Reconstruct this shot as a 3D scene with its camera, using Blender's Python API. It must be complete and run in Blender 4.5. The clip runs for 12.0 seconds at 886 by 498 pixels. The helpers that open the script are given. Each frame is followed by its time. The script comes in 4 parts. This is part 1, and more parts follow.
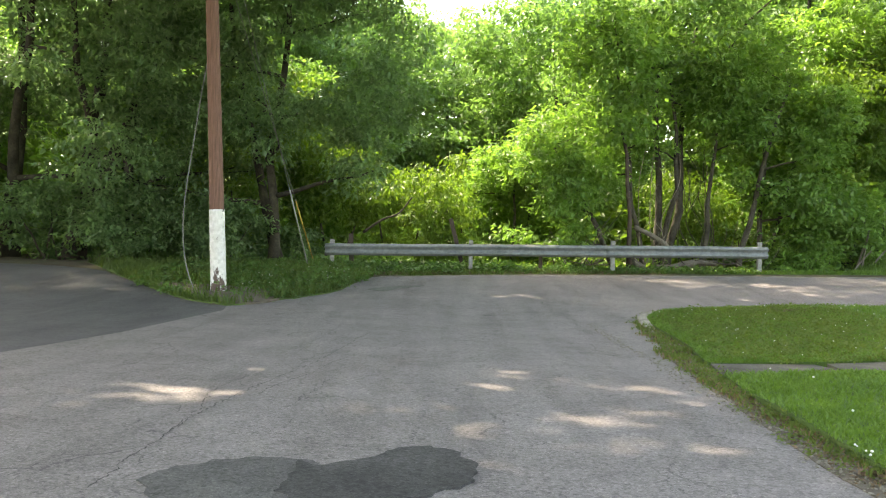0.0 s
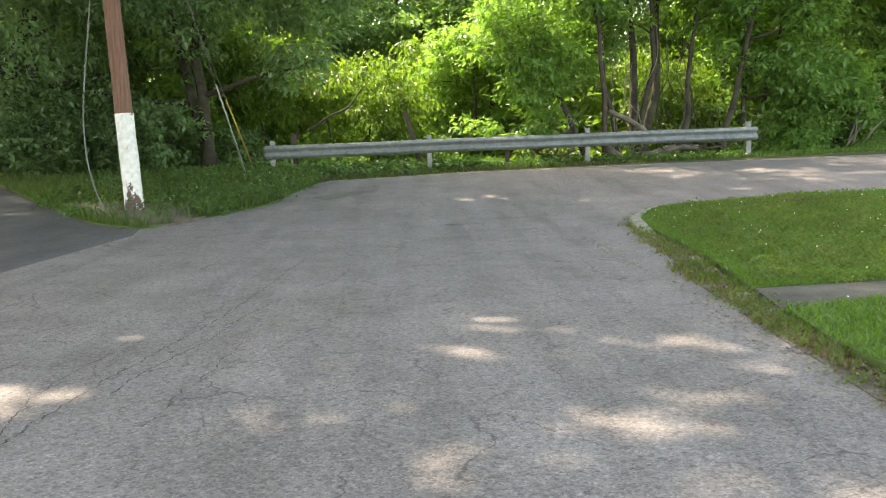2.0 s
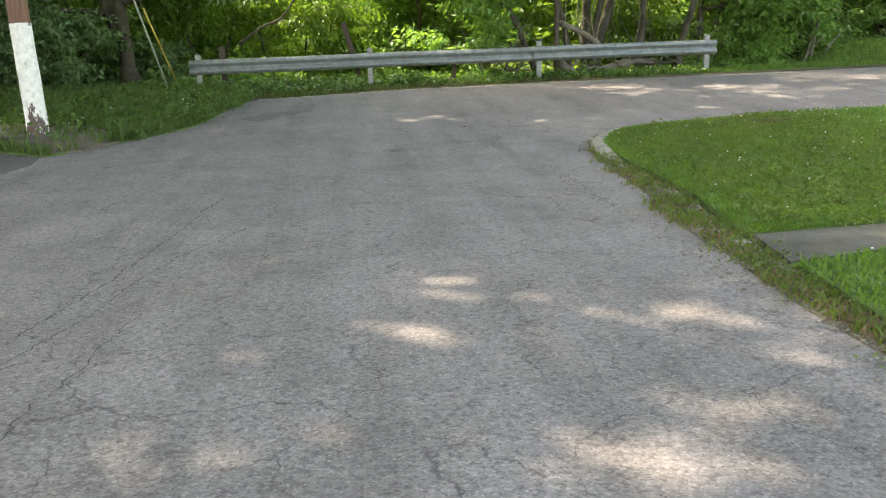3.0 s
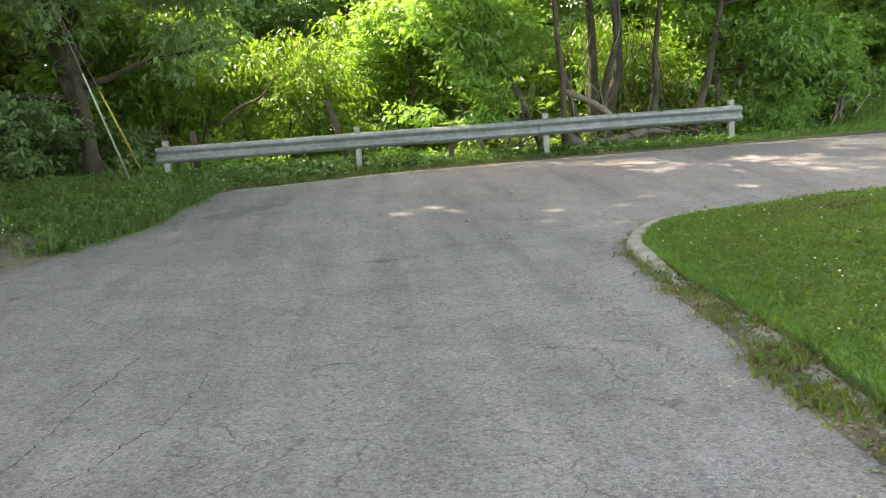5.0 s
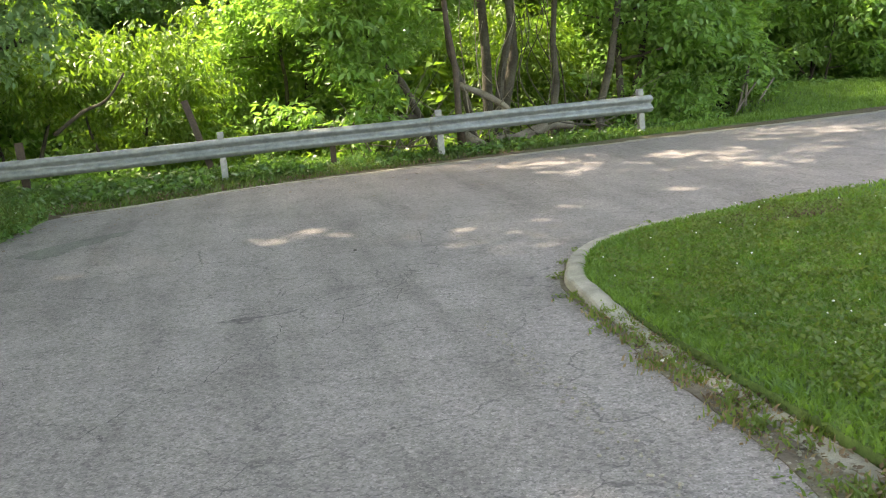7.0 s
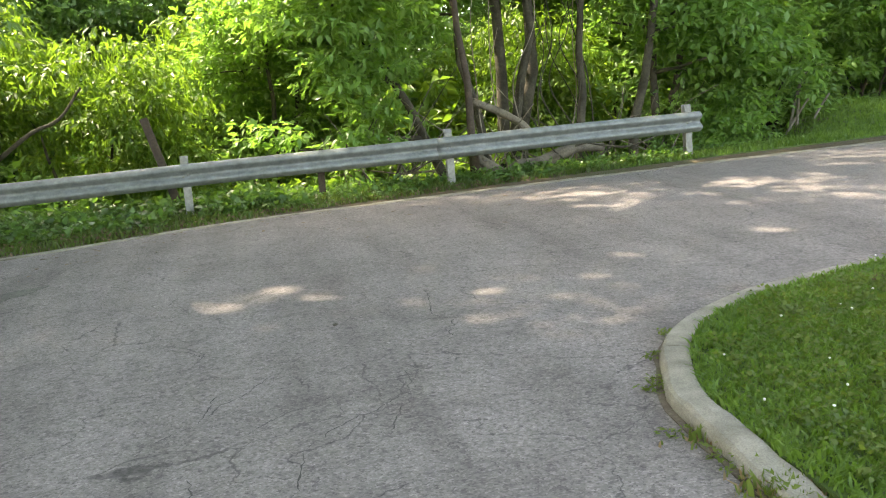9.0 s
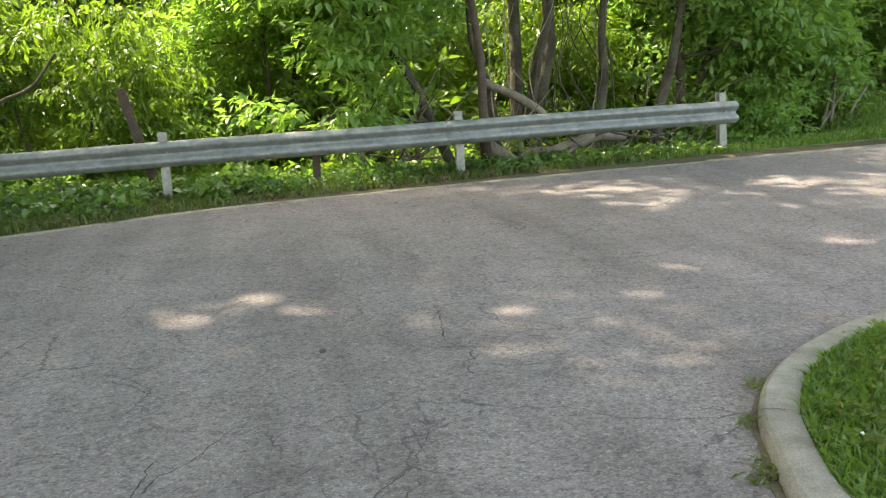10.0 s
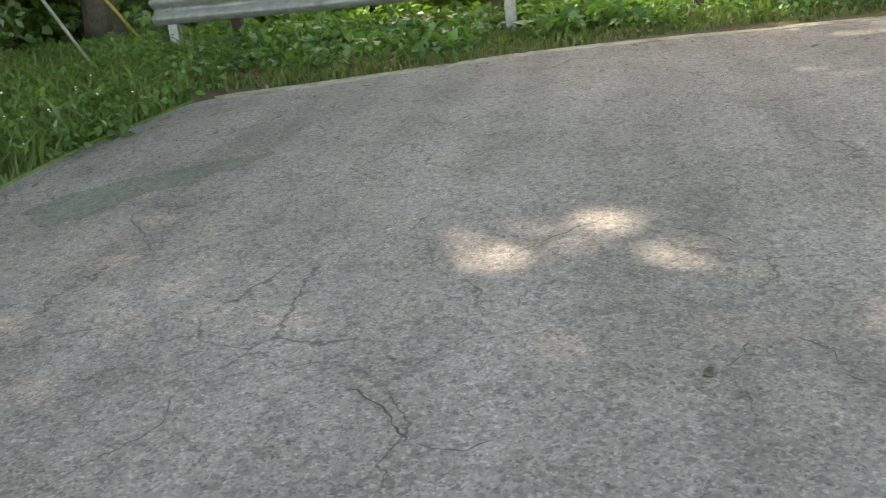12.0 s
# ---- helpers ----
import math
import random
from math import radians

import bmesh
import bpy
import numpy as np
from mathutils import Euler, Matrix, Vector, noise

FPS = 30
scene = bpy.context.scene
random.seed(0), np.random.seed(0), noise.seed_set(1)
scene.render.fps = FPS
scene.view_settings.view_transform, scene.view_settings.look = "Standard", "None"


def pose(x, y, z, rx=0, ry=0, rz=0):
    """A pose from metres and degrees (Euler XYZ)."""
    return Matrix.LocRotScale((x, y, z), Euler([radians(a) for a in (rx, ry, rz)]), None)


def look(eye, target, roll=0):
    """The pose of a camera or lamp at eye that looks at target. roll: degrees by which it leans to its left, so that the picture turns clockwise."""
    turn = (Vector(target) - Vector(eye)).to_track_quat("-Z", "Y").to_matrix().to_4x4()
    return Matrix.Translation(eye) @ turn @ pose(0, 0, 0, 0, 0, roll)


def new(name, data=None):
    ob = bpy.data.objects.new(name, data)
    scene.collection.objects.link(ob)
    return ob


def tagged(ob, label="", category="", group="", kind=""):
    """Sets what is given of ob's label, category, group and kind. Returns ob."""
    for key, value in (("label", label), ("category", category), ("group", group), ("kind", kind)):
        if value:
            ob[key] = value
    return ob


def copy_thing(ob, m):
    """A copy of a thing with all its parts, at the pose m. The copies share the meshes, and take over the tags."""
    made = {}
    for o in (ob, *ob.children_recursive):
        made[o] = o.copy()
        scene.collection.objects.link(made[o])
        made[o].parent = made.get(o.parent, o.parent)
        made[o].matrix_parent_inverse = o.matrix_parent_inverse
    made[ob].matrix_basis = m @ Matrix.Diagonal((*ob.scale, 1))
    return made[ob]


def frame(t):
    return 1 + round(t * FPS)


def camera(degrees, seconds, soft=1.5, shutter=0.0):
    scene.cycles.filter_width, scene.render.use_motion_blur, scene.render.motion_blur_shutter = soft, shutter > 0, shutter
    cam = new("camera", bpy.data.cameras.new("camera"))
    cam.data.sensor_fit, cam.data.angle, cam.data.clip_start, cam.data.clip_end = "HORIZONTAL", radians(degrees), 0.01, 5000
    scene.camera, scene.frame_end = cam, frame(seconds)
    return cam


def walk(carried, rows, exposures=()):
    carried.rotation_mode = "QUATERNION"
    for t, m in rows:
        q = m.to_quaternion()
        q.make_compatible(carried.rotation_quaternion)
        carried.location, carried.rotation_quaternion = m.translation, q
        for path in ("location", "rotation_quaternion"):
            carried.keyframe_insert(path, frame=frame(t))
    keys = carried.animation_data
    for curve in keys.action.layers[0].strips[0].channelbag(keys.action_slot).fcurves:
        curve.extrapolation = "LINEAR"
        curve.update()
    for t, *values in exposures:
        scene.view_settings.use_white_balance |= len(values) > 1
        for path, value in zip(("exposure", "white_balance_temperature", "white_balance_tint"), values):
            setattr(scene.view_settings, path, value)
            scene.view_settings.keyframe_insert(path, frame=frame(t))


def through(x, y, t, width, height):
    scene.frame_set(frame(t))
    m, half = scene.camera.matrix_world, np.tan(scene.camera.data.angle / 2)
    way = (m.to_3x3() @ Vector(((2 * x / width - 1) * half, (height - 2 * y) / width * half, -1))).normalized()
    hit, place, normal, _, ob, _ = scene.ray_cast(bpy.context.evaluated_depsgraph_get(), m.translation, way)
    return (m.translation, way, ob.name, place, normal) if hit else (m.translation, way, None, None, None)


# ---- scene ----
from mathutils import geometry

# x runs along the guardrail, y away from the first camera
cam = camera(53.7, 12.0, 1.15)
PATH = [
    (0, (0.271, 0.618, 1.124), (0.241, 2.618, 1.125), 1.3),
    (0.5, (0.309, 1.233, 1.163), (0.338, 3.232, 1.165), -0.7),
    (1, (0.280, 1.833, 1.172), (0.289, 3.832, 1.120), -1.2),
    (1.5, (0.295, 2.408, 1.173), (0.331, 4.405, 1.083), -1.9),
    (2, (0.332, 2.992, 1.181), (0.388, 4.977, 0.941), -1.5),
    (2.5, (0.336, 3.547, 1.193), (0.523, 5.492, 0.763), -1.6),
    (3, (0.378, 4.128, 1.209), (0.554, 6.073, 0.775), -1.5),
    (3.5, (0.389, 4.663, 1.242), (0.604, 6.607, 0.825), -2.0),
    (5.5, (0.712, 6.932, 1.415), (0.886, 8.906, 1.145), -3.6),
    (6, (0.774, 7.465, 1.421), (0.979, 9.434, 1.127), -3.9),
    (6.5, (0.828, 8.058, 1.441), (1.049, 10.023, 1.151), -4.3),
    (7, (0.912, 8.574, 1.450), (1.340, 10.502, 1.135), -5.0),
    (7.5, (1.023, 9.160, 1.455), (1.454, 11.090, 1.154), -5.3),
    (9.5, (1.492, 11.778, 1.374), (1.911, 13.716, 1.117), -4.6),
    (10, (1.571, 12.389, 1.369), (2.002, 14.320, 1.073), -3.3),
    (10.5, (1.711, 12.977, 1.346), (2.167, 14.885, 0.952), -3.4),
    (11, (1.732, 13.547, 1.351), (2.167, 15.429, 0.828), -3.7),
    (11.5, (1.701, 14.106, 1.396), (1.665, 16.005, 0.770), -3.6),
    (12, (1.641, 14.572, 1.429), (1.254, 16.424, 0.782), -5.3),
]
KELVIN, TINT = 9700, 12
walk(cam, [(t, look(eye, target, roll)) for t, eye, target, roll in PATH], [(t, e, KELVIN, TINT) for t, e in ((0, 3.2), (1, 3.35), (3, 3.28), (5.5, 3.52), (7.5, 3.47), (9.5, 3.42), (10.5, 3.25), (11.2, 3.3), (12, 3.55))])

# ---- light ----
SUN_AZ, SUN_EL = -54.0, 57.0          # degrees clockwise from +y, degrees up
world = bpy.data.worlds.new("sky")
scene.world = world
world.use_nodes = True
wn, wl = world.node_tree.nodes, world.node_tree.links
sky = wn.new("ShaderNodeTexSky")
sky.sky_type, sky.sun_disc = "NISHITA", False
sky.sun_elevation, sky.sun_rotation = radians(SUN_EL), radians(SUN_AZ)
sky.air_density, sky.dust_density, sky.ozone_density = 1.0, 2.0, 1.0
wl.new(sky.outputs[0], wn["Background"].inputs[0])
wn["Background"].inputs[1].default_value = 0.15

sun = new("sun", bpy.data.lights.new("sun", "SUN"))
sun.data.energy, sun.data.angle, sun.data.color = 1.8, radians(0.8), (0.97, 0.985, 1.0)
az, el = radians(SUN_AZ), radians(SUN_EL)
sun.matrix_world = look((0, 0, 60), (-math.sin(az) * math.cos(el), -math.cos(az) * math.cos(el), 60 - math.sin(el)))


# ---- materials ----
def nodes_of(name):
    m = bpy.data.materials.new(name)
    m.use_nodes = True
    return m, m.node_tree.nodes, m.node_tree.links, m.node_tree.nodes["Principled BSDF"]


def noise_node(n, l, vec, scale, detail=4, rough=0.6, dist=0.0):
    t = n.new("ShaderNodeTexNoise")
    t.inputs["Scale"].default_value, t.inputs["Detail"].default_value = scale, detail
    t.inputs["Roughness"].default_value, t.inputs["Distortion"].default_value = rough, dist
    l.new(vec, t.inputs["Vector"])
    return t.outputs["Fac"]


def ramp(n, l, fac, stops):
    r = n.new("ShaderNodeValToRGB")
    e = r.color_ramp.elements
    while len(e) < len(stops):
        e.new(0.5)
    for k, (p, c) in zip(e, stops):
        k.position, k.color = p, (*c, 1) if len(c) == 3 else c
    l.new(fac, r.inputs[0])
    return r.outputs[0]


def grey(v):
    return (v, v, v)


def mix(n, l, kind, fac, a, b):
    m = n.new("ShaderNodeMix")
    m.data_type, m.blend_type = "RGBA", kind
    for slot, v in ((0, fac), (6, a), (7, b)):
        if hasattr(v, "links"):
            l.new(v, m.inputs[slot])
        else:
            m.inputs[slot].default_value = v if slot == 0 else (*v, 1)
    return m.outputs[2]


def bump(n, l, height, strength, dist, bsdf, after=None):
    b = n.new("ShaderNodeBump")
    b.inputs["Strength"].default_value, b.inputs["Distance"].default_value = strength, dist
    l.new(height, b.inputs["Height"])
    if after is not None:
        l.new(after, b.inputs["Normal"])
    l.new(b.outputs[0], bsdf.inputs["Normal"])
    return b.outputs[0]


def coords(n):
    return n.new("ShaderNodeTexCoord").outputs["Object"]


def asphalt(name, low, high, stone_mix=0.55, crack=0.5):
    """Worn asphalt: stone chips in a dark binder, stains, fine cracking."""
    m, n, l, b = nodes_of(name)
    v = coords(n)
    vor = n.new("ShaderNodeTexVoronoi")
    vor.inputs["Scale"].default_value = 110
    l.new(v, vor.inputs["Vector"])
    chip = n.new("ShaderNodeSeparateColor")
    l.new(vor.outputs["Color"], chip.inputs[0])
    chips = ramp(n, l, chip.outputs[0], [(0.0, grey(0.25)), (0.2, grey(0.75)), (0.75, grey(1.05)), (1.0, grey(1.7))])
    base = ramp(n, l, noise_node(n, l, v, 0.9, 8, 0.72), [(0.3, low), (0.7, high)])
    grain = ramp(n, l, noise_node(n, l, v, 28, 3, 0.7), [(0.3, grey(0.8)), (0.7, grey(1.16))])
    vor2 = n.new("ShaderNodeTexVoronoi")
    vor2.inputs["Scale"].default_value = 42
    l.new(v, vor2.inputs["Vector"])
    chip2 = n.new("ShaderNodeSeparateColor")
    l.new(vor2.outputs["Color"], chip2.inputs[0])
    pits = ramp(n, l, chip2.outputs[1], [(0.0, grey(0.4)), (0.16, grey(0.6)), (0.24, grey(1.0)), (0.9, grey(1.06)), (1.0, grey(1.4))])
    c = mix(n, l, "MULTIPLY", stone_mix, base, chips)
    c = mix(n, l, "MULTIPLY", stone_mix * 0.75, c, pits)
    c = mix(n, l, "MULTIPLY", 1.0, c, grain)
    # long streaks worn by wheels, and soft stains
    along = n.new("ShaderNodeMapping")
    along.inputs["Scale"].default_value = (1.5, 0.16, 1.0)
    along.inputs["Rotation"].default_value = (0, 0, -0.1)
    l.new(v, along.inputs[0])
    c = mix(n, l, "MULTIPLY", 1.0, c, ramp(n, l, noise_node(n, l, along.outputs[0], 1.6, 5, 0.6), [(0.32, grey(0.8)), (0.5, grey(1.0)), (0.7, grey(1.1))]))
    c = mix(n, l, "MULTIPLY", 1.0, c, ramp(n, l, noise_node(n, l, v, 2.6, 5, 0.65), [(0.28, grey(0.76)), (0.42, grey(1.0)), (0.8, grey(1.05))]))
    # cracks follow the borders of uneven cells, and fade in and out
    warp = n.new("ShaderNodeVectorMath")
    warp.operation = "MULTIPLY_ADD"
    wn_ = n.new("ShaderNodeTexNoise")
    wn_.inputs["Scale"].default_value = 2.2
    l.new(v, wn_.inputs["Vector"])
    l.new(wn_.outputs["Color"], warp.inputs[0])
    warp.inputs[1].default_value = (0.55, 0.55, 0.0)
    l.new(v, warp.inputs[2])
    cv = n.new("ShaderNodeTexVoronoi")
    cv.feature = "DISTANCE_TO_EDGE"
    cv.inputs["Scale"].default_value = 1.15
    jag = n.new("ShaderNodeVectorMath")
    jag.operation = "MULTIPLY_ADD"
    wn2 = n.new("ShaderNodeTexNoise")
    wn2.inputs["Scale"].default_value = 22
    l.new(v, wn2.inputs["Vector"])
    l.new(wn2.outputs["Color"], jag.inputs[0])
    jag.inputs[1].default_value = (0.07, 0.07, 0.0)
    l.new(warp.outputs[0], jag.inputs[2])
    l.new(jag.outputs[0], cv.inputs["Vector"])
    line = ramp(n, l, cv.outputs["Distance"], [(0.0, grey(1)), (0.003, grey(0.8)), (0.0065, grey(0))])
    where = ramp(n, l, noise_node(n, l, v, 1.3, 6, 0.75), [(0.41, grey(0)), (0.53, grey(crack))])
    lm = mix(n, l, "MULTIPLY", 1.0, line, where)
    c = mix(n, l, "MIX", lm, c, (0.03, 0.03, 0.03))
    l.new(c, b.inputs["Base Color"])
    b.inputs["Roughness"].default_value = 0.88
    b.inputs["Specular IOR Level"].default_value = 0.3
    hgt = mix(n, l, "SUBTRACT", 1.0, chips, lm)
    bump(n, l, hgt, 0.5, 0.0035, b)
    return m


def mottled(name, a, c, scale, rough=0.9, fine=40, bump_d=0.01, third=None, metallic=0.0):
    """A surface of two or three tones, with fine grain and relief."""
    m, n, l, b = nodes_of(name)
    v = coords(n)
    stops = [(0.32, a), (0.68, c)] if third is None else [(0.3, a), (0.52, c), (0.72, third)]
    col = ramp(n, l, noise_node(n, l, v, scale, 6, 0.65), stops)
    g = noise_node(n, l, v, fine, 4, 0.7)
    col = mix(n, l, "MULTIPLY", 1.0, col, ramp(n, l, g, [(0.3, grey(0.7)), (0.7, grey(1.25))]))
    l.new(col, b.inputs["Base Color"])
    b.inputs["Roughness"].default_value, b.inputs["Metallic"].default_value = rough, metallic
    b.inputs["Specular IOR Level"].default_value = 0.3
    bump(n, l, g, 0.6, bump_d, b)
    return m


def leaf_material(name, dark, light, through, clump=0.35, gloss=0.45):
    """Leaves: they reflect, and let light of a yellower green through."""
    m, n, l, b = nodes_of(name)
    geo = n.new("ShaderNodeNewGeometry")
    v = coords(n)
    tone = n.new("ShaderNodeMath")
    tone.operation = "MULTIPLY_ADD"
    l.new(geo.outputs["Random Per Island"], tone.inputs[0])
    tone.inputs[1].default_value = 0.7
    l.new(ramp(n, l, noise_node(n, l, v, clump, 2), [(0.35, grey(0)), (0.65, grey(0.4))]), tone.inputs[2])
    col = ramp(n, l, tone.outputs[0], [(0.0, dark), (1.0, light)])
    l.new(col, b.inputs["Base Color"])
    b.inputs["Roughness"].default_value = gloss
    b.inputs["Specular IOR Level"].default_value = 0.5
    tr = n.new("ShaderNodeBsdfTranslucent")
    l.new(mix(n, l, "MULTIPLY", 1.0, mix(n, l, "MIX", 0.5, col, light), through), tr.inputs[0])
    ms = n.new("ShaderNodeMixShader")
    ms.inputs[0].default_value = 0.56
    l.new(b.outputs[0], ms.inputs[1])
    l.new(tr.outputs[0], ms.inputs[2])
    l.new(ms.outputs[0], n["Material Output"].inputs[0])
    return m


M_ROAD = asphalt("road_asphalt", (0.138, 0.124, 0.12), (0.214, 0.193, 0.188), 0.56, 0.7)
M_DRIVE = asphalt("drive_asphalt", (0.06, 0.06, 0.062), (0.09, 0.09, 0.092), 0.45, 0.3)
M_PATCH = asphalt("patch_asphalt", (0.024, 0.024, 0.025), (0.075, 0.074, 0.072), 0.6, 0.0)
M_SOIL = mottled("woodland_soil", (0.035, 0.028, 0.018), (0.075, 0.06, 0.035), 0.8, 0.95, 30, 0.03, (0.04, 0.06, 0.02))
M_TURF = mottled("turf", (0.035, 0.065, 0.015), (0.06, 0.11, 0.025), 0.7, 0.95, 60, 0.02, (0.09, 0.12, 0.035))
M_DIRT = mottled("roadside_dirt", (0.055, 0.045, 0.033), (0.12, 0.10, 0.078), 3.0, 0.95, 50, 0.01, (0.09, 0.10, 0.045))
M_CONCRETE = mottled("old_concrete", (0.11, 0.10, 0.08), (0.20, 0.185, 0.152), 5.0, 0.92, 95, 0.01, (0.28, 0.262, 0.225))
M_KERB = mottled("kerb_concrete", (0.15, 0.138, 0.115), (0.24, 0.225, 0.19), 4.0, 0.95, 130, 0.012, (0.33, 0.31, 0.27))
M_WALK = mottled("walk_concrete", (0.048, 0.042, 0.033), (0.12, 0.11, 0.09), 2.2, 0.9, 50, 0.006)
M_ZINC = mottled("weathered_zinc", (0.145, 0.165, 0.168), (0.20, 0.22, 0.22), 3.0, 0.55, 9, 0.001, None, 0.3)
M_POSTZINC = mottled("post_zinc", (0.16, 0.17, 0.16), (0.26, 0.265, 0.25), 4.0, 0.6, 20, 0.001, None, 0.35)
M_RUST = mottled("rusty_steel", (0.032, 0.025, 0.019), (0.07, 0.052, 0.04), 6.0, 0.85, 40, 0.003)
M_BARK = mottled("bark", (0.028, 0.026, 0.019), (0.082, 0.074, 0.056), 3.0, 0.95, 22, 0.03)
M_BARKLIGHT = mottled("pale_bark", (0.12, 0.10, 0.08), (0.30, 0.26, 0.21), 2.5, 0.95, 18, 0.02)
M_DEAD = mottled("dead_wood", (0.085, 0.073, 0.056), (0.19, 0.168, 0.135), 4.0, 0.9, 30, 0.008)
M_STONE = mottled("dark_stone", (0.04, 0.035, 0.03), (0.09, 0.08, 0.07), 20, 0.8, 90, 0.003)
M_WIRE = mottled("wire", (0.12, 0.12, 0.12), (0.22, 0.22, 0.21), 20, 0.6, 90, 0.0005)
M_GUARDPALE = mottled("pale_plastic", (0.2, 0.215, 0.185), (0.3, 0.315, 0.275), 3, 0.55, 30, 0.0005)
M_GUARDYELLOW = mottled("yellow_plastic", (0.3, 0.215, 0.045), (0.42, 0.31, 0.07), 3, 0.5, 30, 0.0005)
M_CRACK = mottled("crack_fill", (0.038, 0.037, 0.036), (0.08, 0.077, 0.073), 8, 0.95, 60, 0.002)
M_CLOVER = mottled("clover_white", (0.62, 0.62, 0.55), (0.8, 0.8, 0.76), 30, 0.8, 200, 0.001)
M_LITTER = mottled("dry_litter", (0.06, 0.042, 0.026), (0.19, 0.135, 0.085), 6, 0.9, 50, 0.002)

L_BRIGHT = leaf_material("leaf_bright", (0.07, 0.17, 0.05), (0.205, 0.36, 0.105), (1.1, 1.2, 0.55), gloss=0.38)
L_MID = leaf_material("leaf_mid", (0.07, 0.16, 0.062), (0.18, 0.315, 0.12), (1.1, 1.2, 0.6), gloss=0.4)
L_DARK = leaf_material("leaf_dark", (0.078, 0.16, 0.08), (0.185, 0.31, 0.155), (1.1, 1.18, 0.65), gloss=0.36)
L_YELLOW = leaf_material("leaf_yellow", (0.06, 0.145, 0.028), (0.165, 0.285, 0.065), (1.15, 1.15, 0.5), gloss=0.4)
# leaf_far: the haze of distance is put into a paler, flatter green
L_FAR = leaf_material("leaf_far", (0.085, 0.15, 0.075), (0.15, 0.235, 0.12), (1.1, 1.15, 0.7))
L_COVER = leaf_material("leaf_cover", (0.024, 0.07, 0.024), (0.1, 0.21, 0.07), (1.2, 1.2, 0.5), 0.9, 0.36)
L_GRASS = leaf_material("grass_blade", (0.035, 0.1, 0.018), (0.14, 0.24, 0.055), (1.15, 1.2, 0.45), 0.9, 0.5)
L_TALL = leaf_material("tall_grass", (0.036, 0.08, 0.02), (0.09, 0.148, 0.042), (1.2, 1.15, 0.5), 0.9, 0.5)
L_STRAW = leaf_material("dry_straw", (0.12, 0.085, 0.05), (0.30, 0.23, 0.14), (1.0, 0.9, 0.7), 2.0, 0.7)
L_WEED = leaf_material("weed", (0.055, 0.11, 0.025), (0.13, 0.19, 0.05), (1.2, 1.1, 0.5), 2.0, 0.55)


# ---- building helpers ----
def mesh_from(name, verts, faces, material, smooth=False):
    me = bpy.data.meshes.new(name)
    me.from_pydata([tuple(v) for v in verts], [], [tuple(f) for f in faces])
    me.materials.append(material)
    if smooth:
        me.polygons.foreach_set("use_smooth", [True] * len(me.polygons))
    me.update()
    return me


def mesh_tris(name, verts, tris, material):
    """A mesh of triangles from numpy arrays."""
    me = bpy.data.meshes.new(name)
    me.vertices.add(len(verts))
    me.vertices.foreach_set("co", np.asarray(verts, dtype=np.float32).ravel())
    me.loops.add(tris.size)
    me.loops.foreach_set("vertex_index", np.asarray(tris, dtype=np.int32).ravel())
    me.polygons.add(len(tris))
    me.polygons.foreach_set("loop_start", np.arange(0, tris.size, 3, dtype=np.int32))
    me.materials.append(material)
    me.update(calc_edges=True)
    return me


def child(name, me, parent, label="", at=(0, 0, 0)):
    ob = new(name, me)
    ob.parent = parent
    ob.location = at
    if label:
        tagged(ob, label)
    return ob


def part(name, bm, material, parent, label=""):
    me = bpy.data.meshes.new(name)
    bm.to_mesh(me)
    bm.free()
    me.materials.append(material)
    return child(name, me, parent, label)


def tube(points, radii, sides=8, closed_ends=True):
    """Vertices and faces of a round bar along points."""
    pts = [Vector(p) for p in points]
    vs, fs = [], []
    ref = Vector((0.31, 0.87, 0.12))
    for i, p in enumerate(pts):
        d = (pts[min(i + 1, len(pts) - 1)] - pts[max(i - 1, 0)]).normalized()
        s = d.cross(ref)
        if s.length < 0.1:
            s = d.cross(Vector((1, 0, 0)))
        s.normalize()
        u = s.cross(d)
        for k in range(sides):
            a = 2 * math.pi * k / sides
            vs.append(p + (s * math.cos(a) + u * math.sin(a)) * radii[i])
    for i in range(len(pts) - 1):
        for k in range(sides):
            a, b2 = i * sides + k, i * sides + (k + 1) % sides
            fs.append((a, b2, b2 + sides, a + sides))
    if closed_ends:
        fs.append(tuple(reversed(range(sides))))
        fs.append(tuple(range((len(pts) - 1) * sides, len(pts) * sides)))
    return vs, fs


def join(lists):
    vs, fs = [], []
    for v, f in lists:
        o = len(vs)
        vs += v
        fs += [tuple(i + o for i in q) for q in f]
    return vs, fs


def smooth_line(pts, step=0.25):
    """A smooth line through points (Catmull-Rom), in even steps."""
    p = [np.array(q, float) for q in pts]
    p = [2 * p[0] - p[1]] + p + [2 * p[-1] - p[-2]]
    out = []
    for i in range(1, len(p) - 2):
        k = max(2, int(np.linalg.norm(p[i + 1] - p[i]) / step))
        for j in range(k):
            t = j / k
            out.append(0.5 * (2 * p[i] + (p[i + 1] - p[i - 1]) * t + (2 * p[i - 1] - 5 * p[i] + 4 * p[i + 1] - p[i + 2]) * t * t
                              + (3 * p[i] - p[i - 1] - 3 * p[i + 1] + p[i + 2]) * t ** 3))
    out.append(p[-2])
    return out


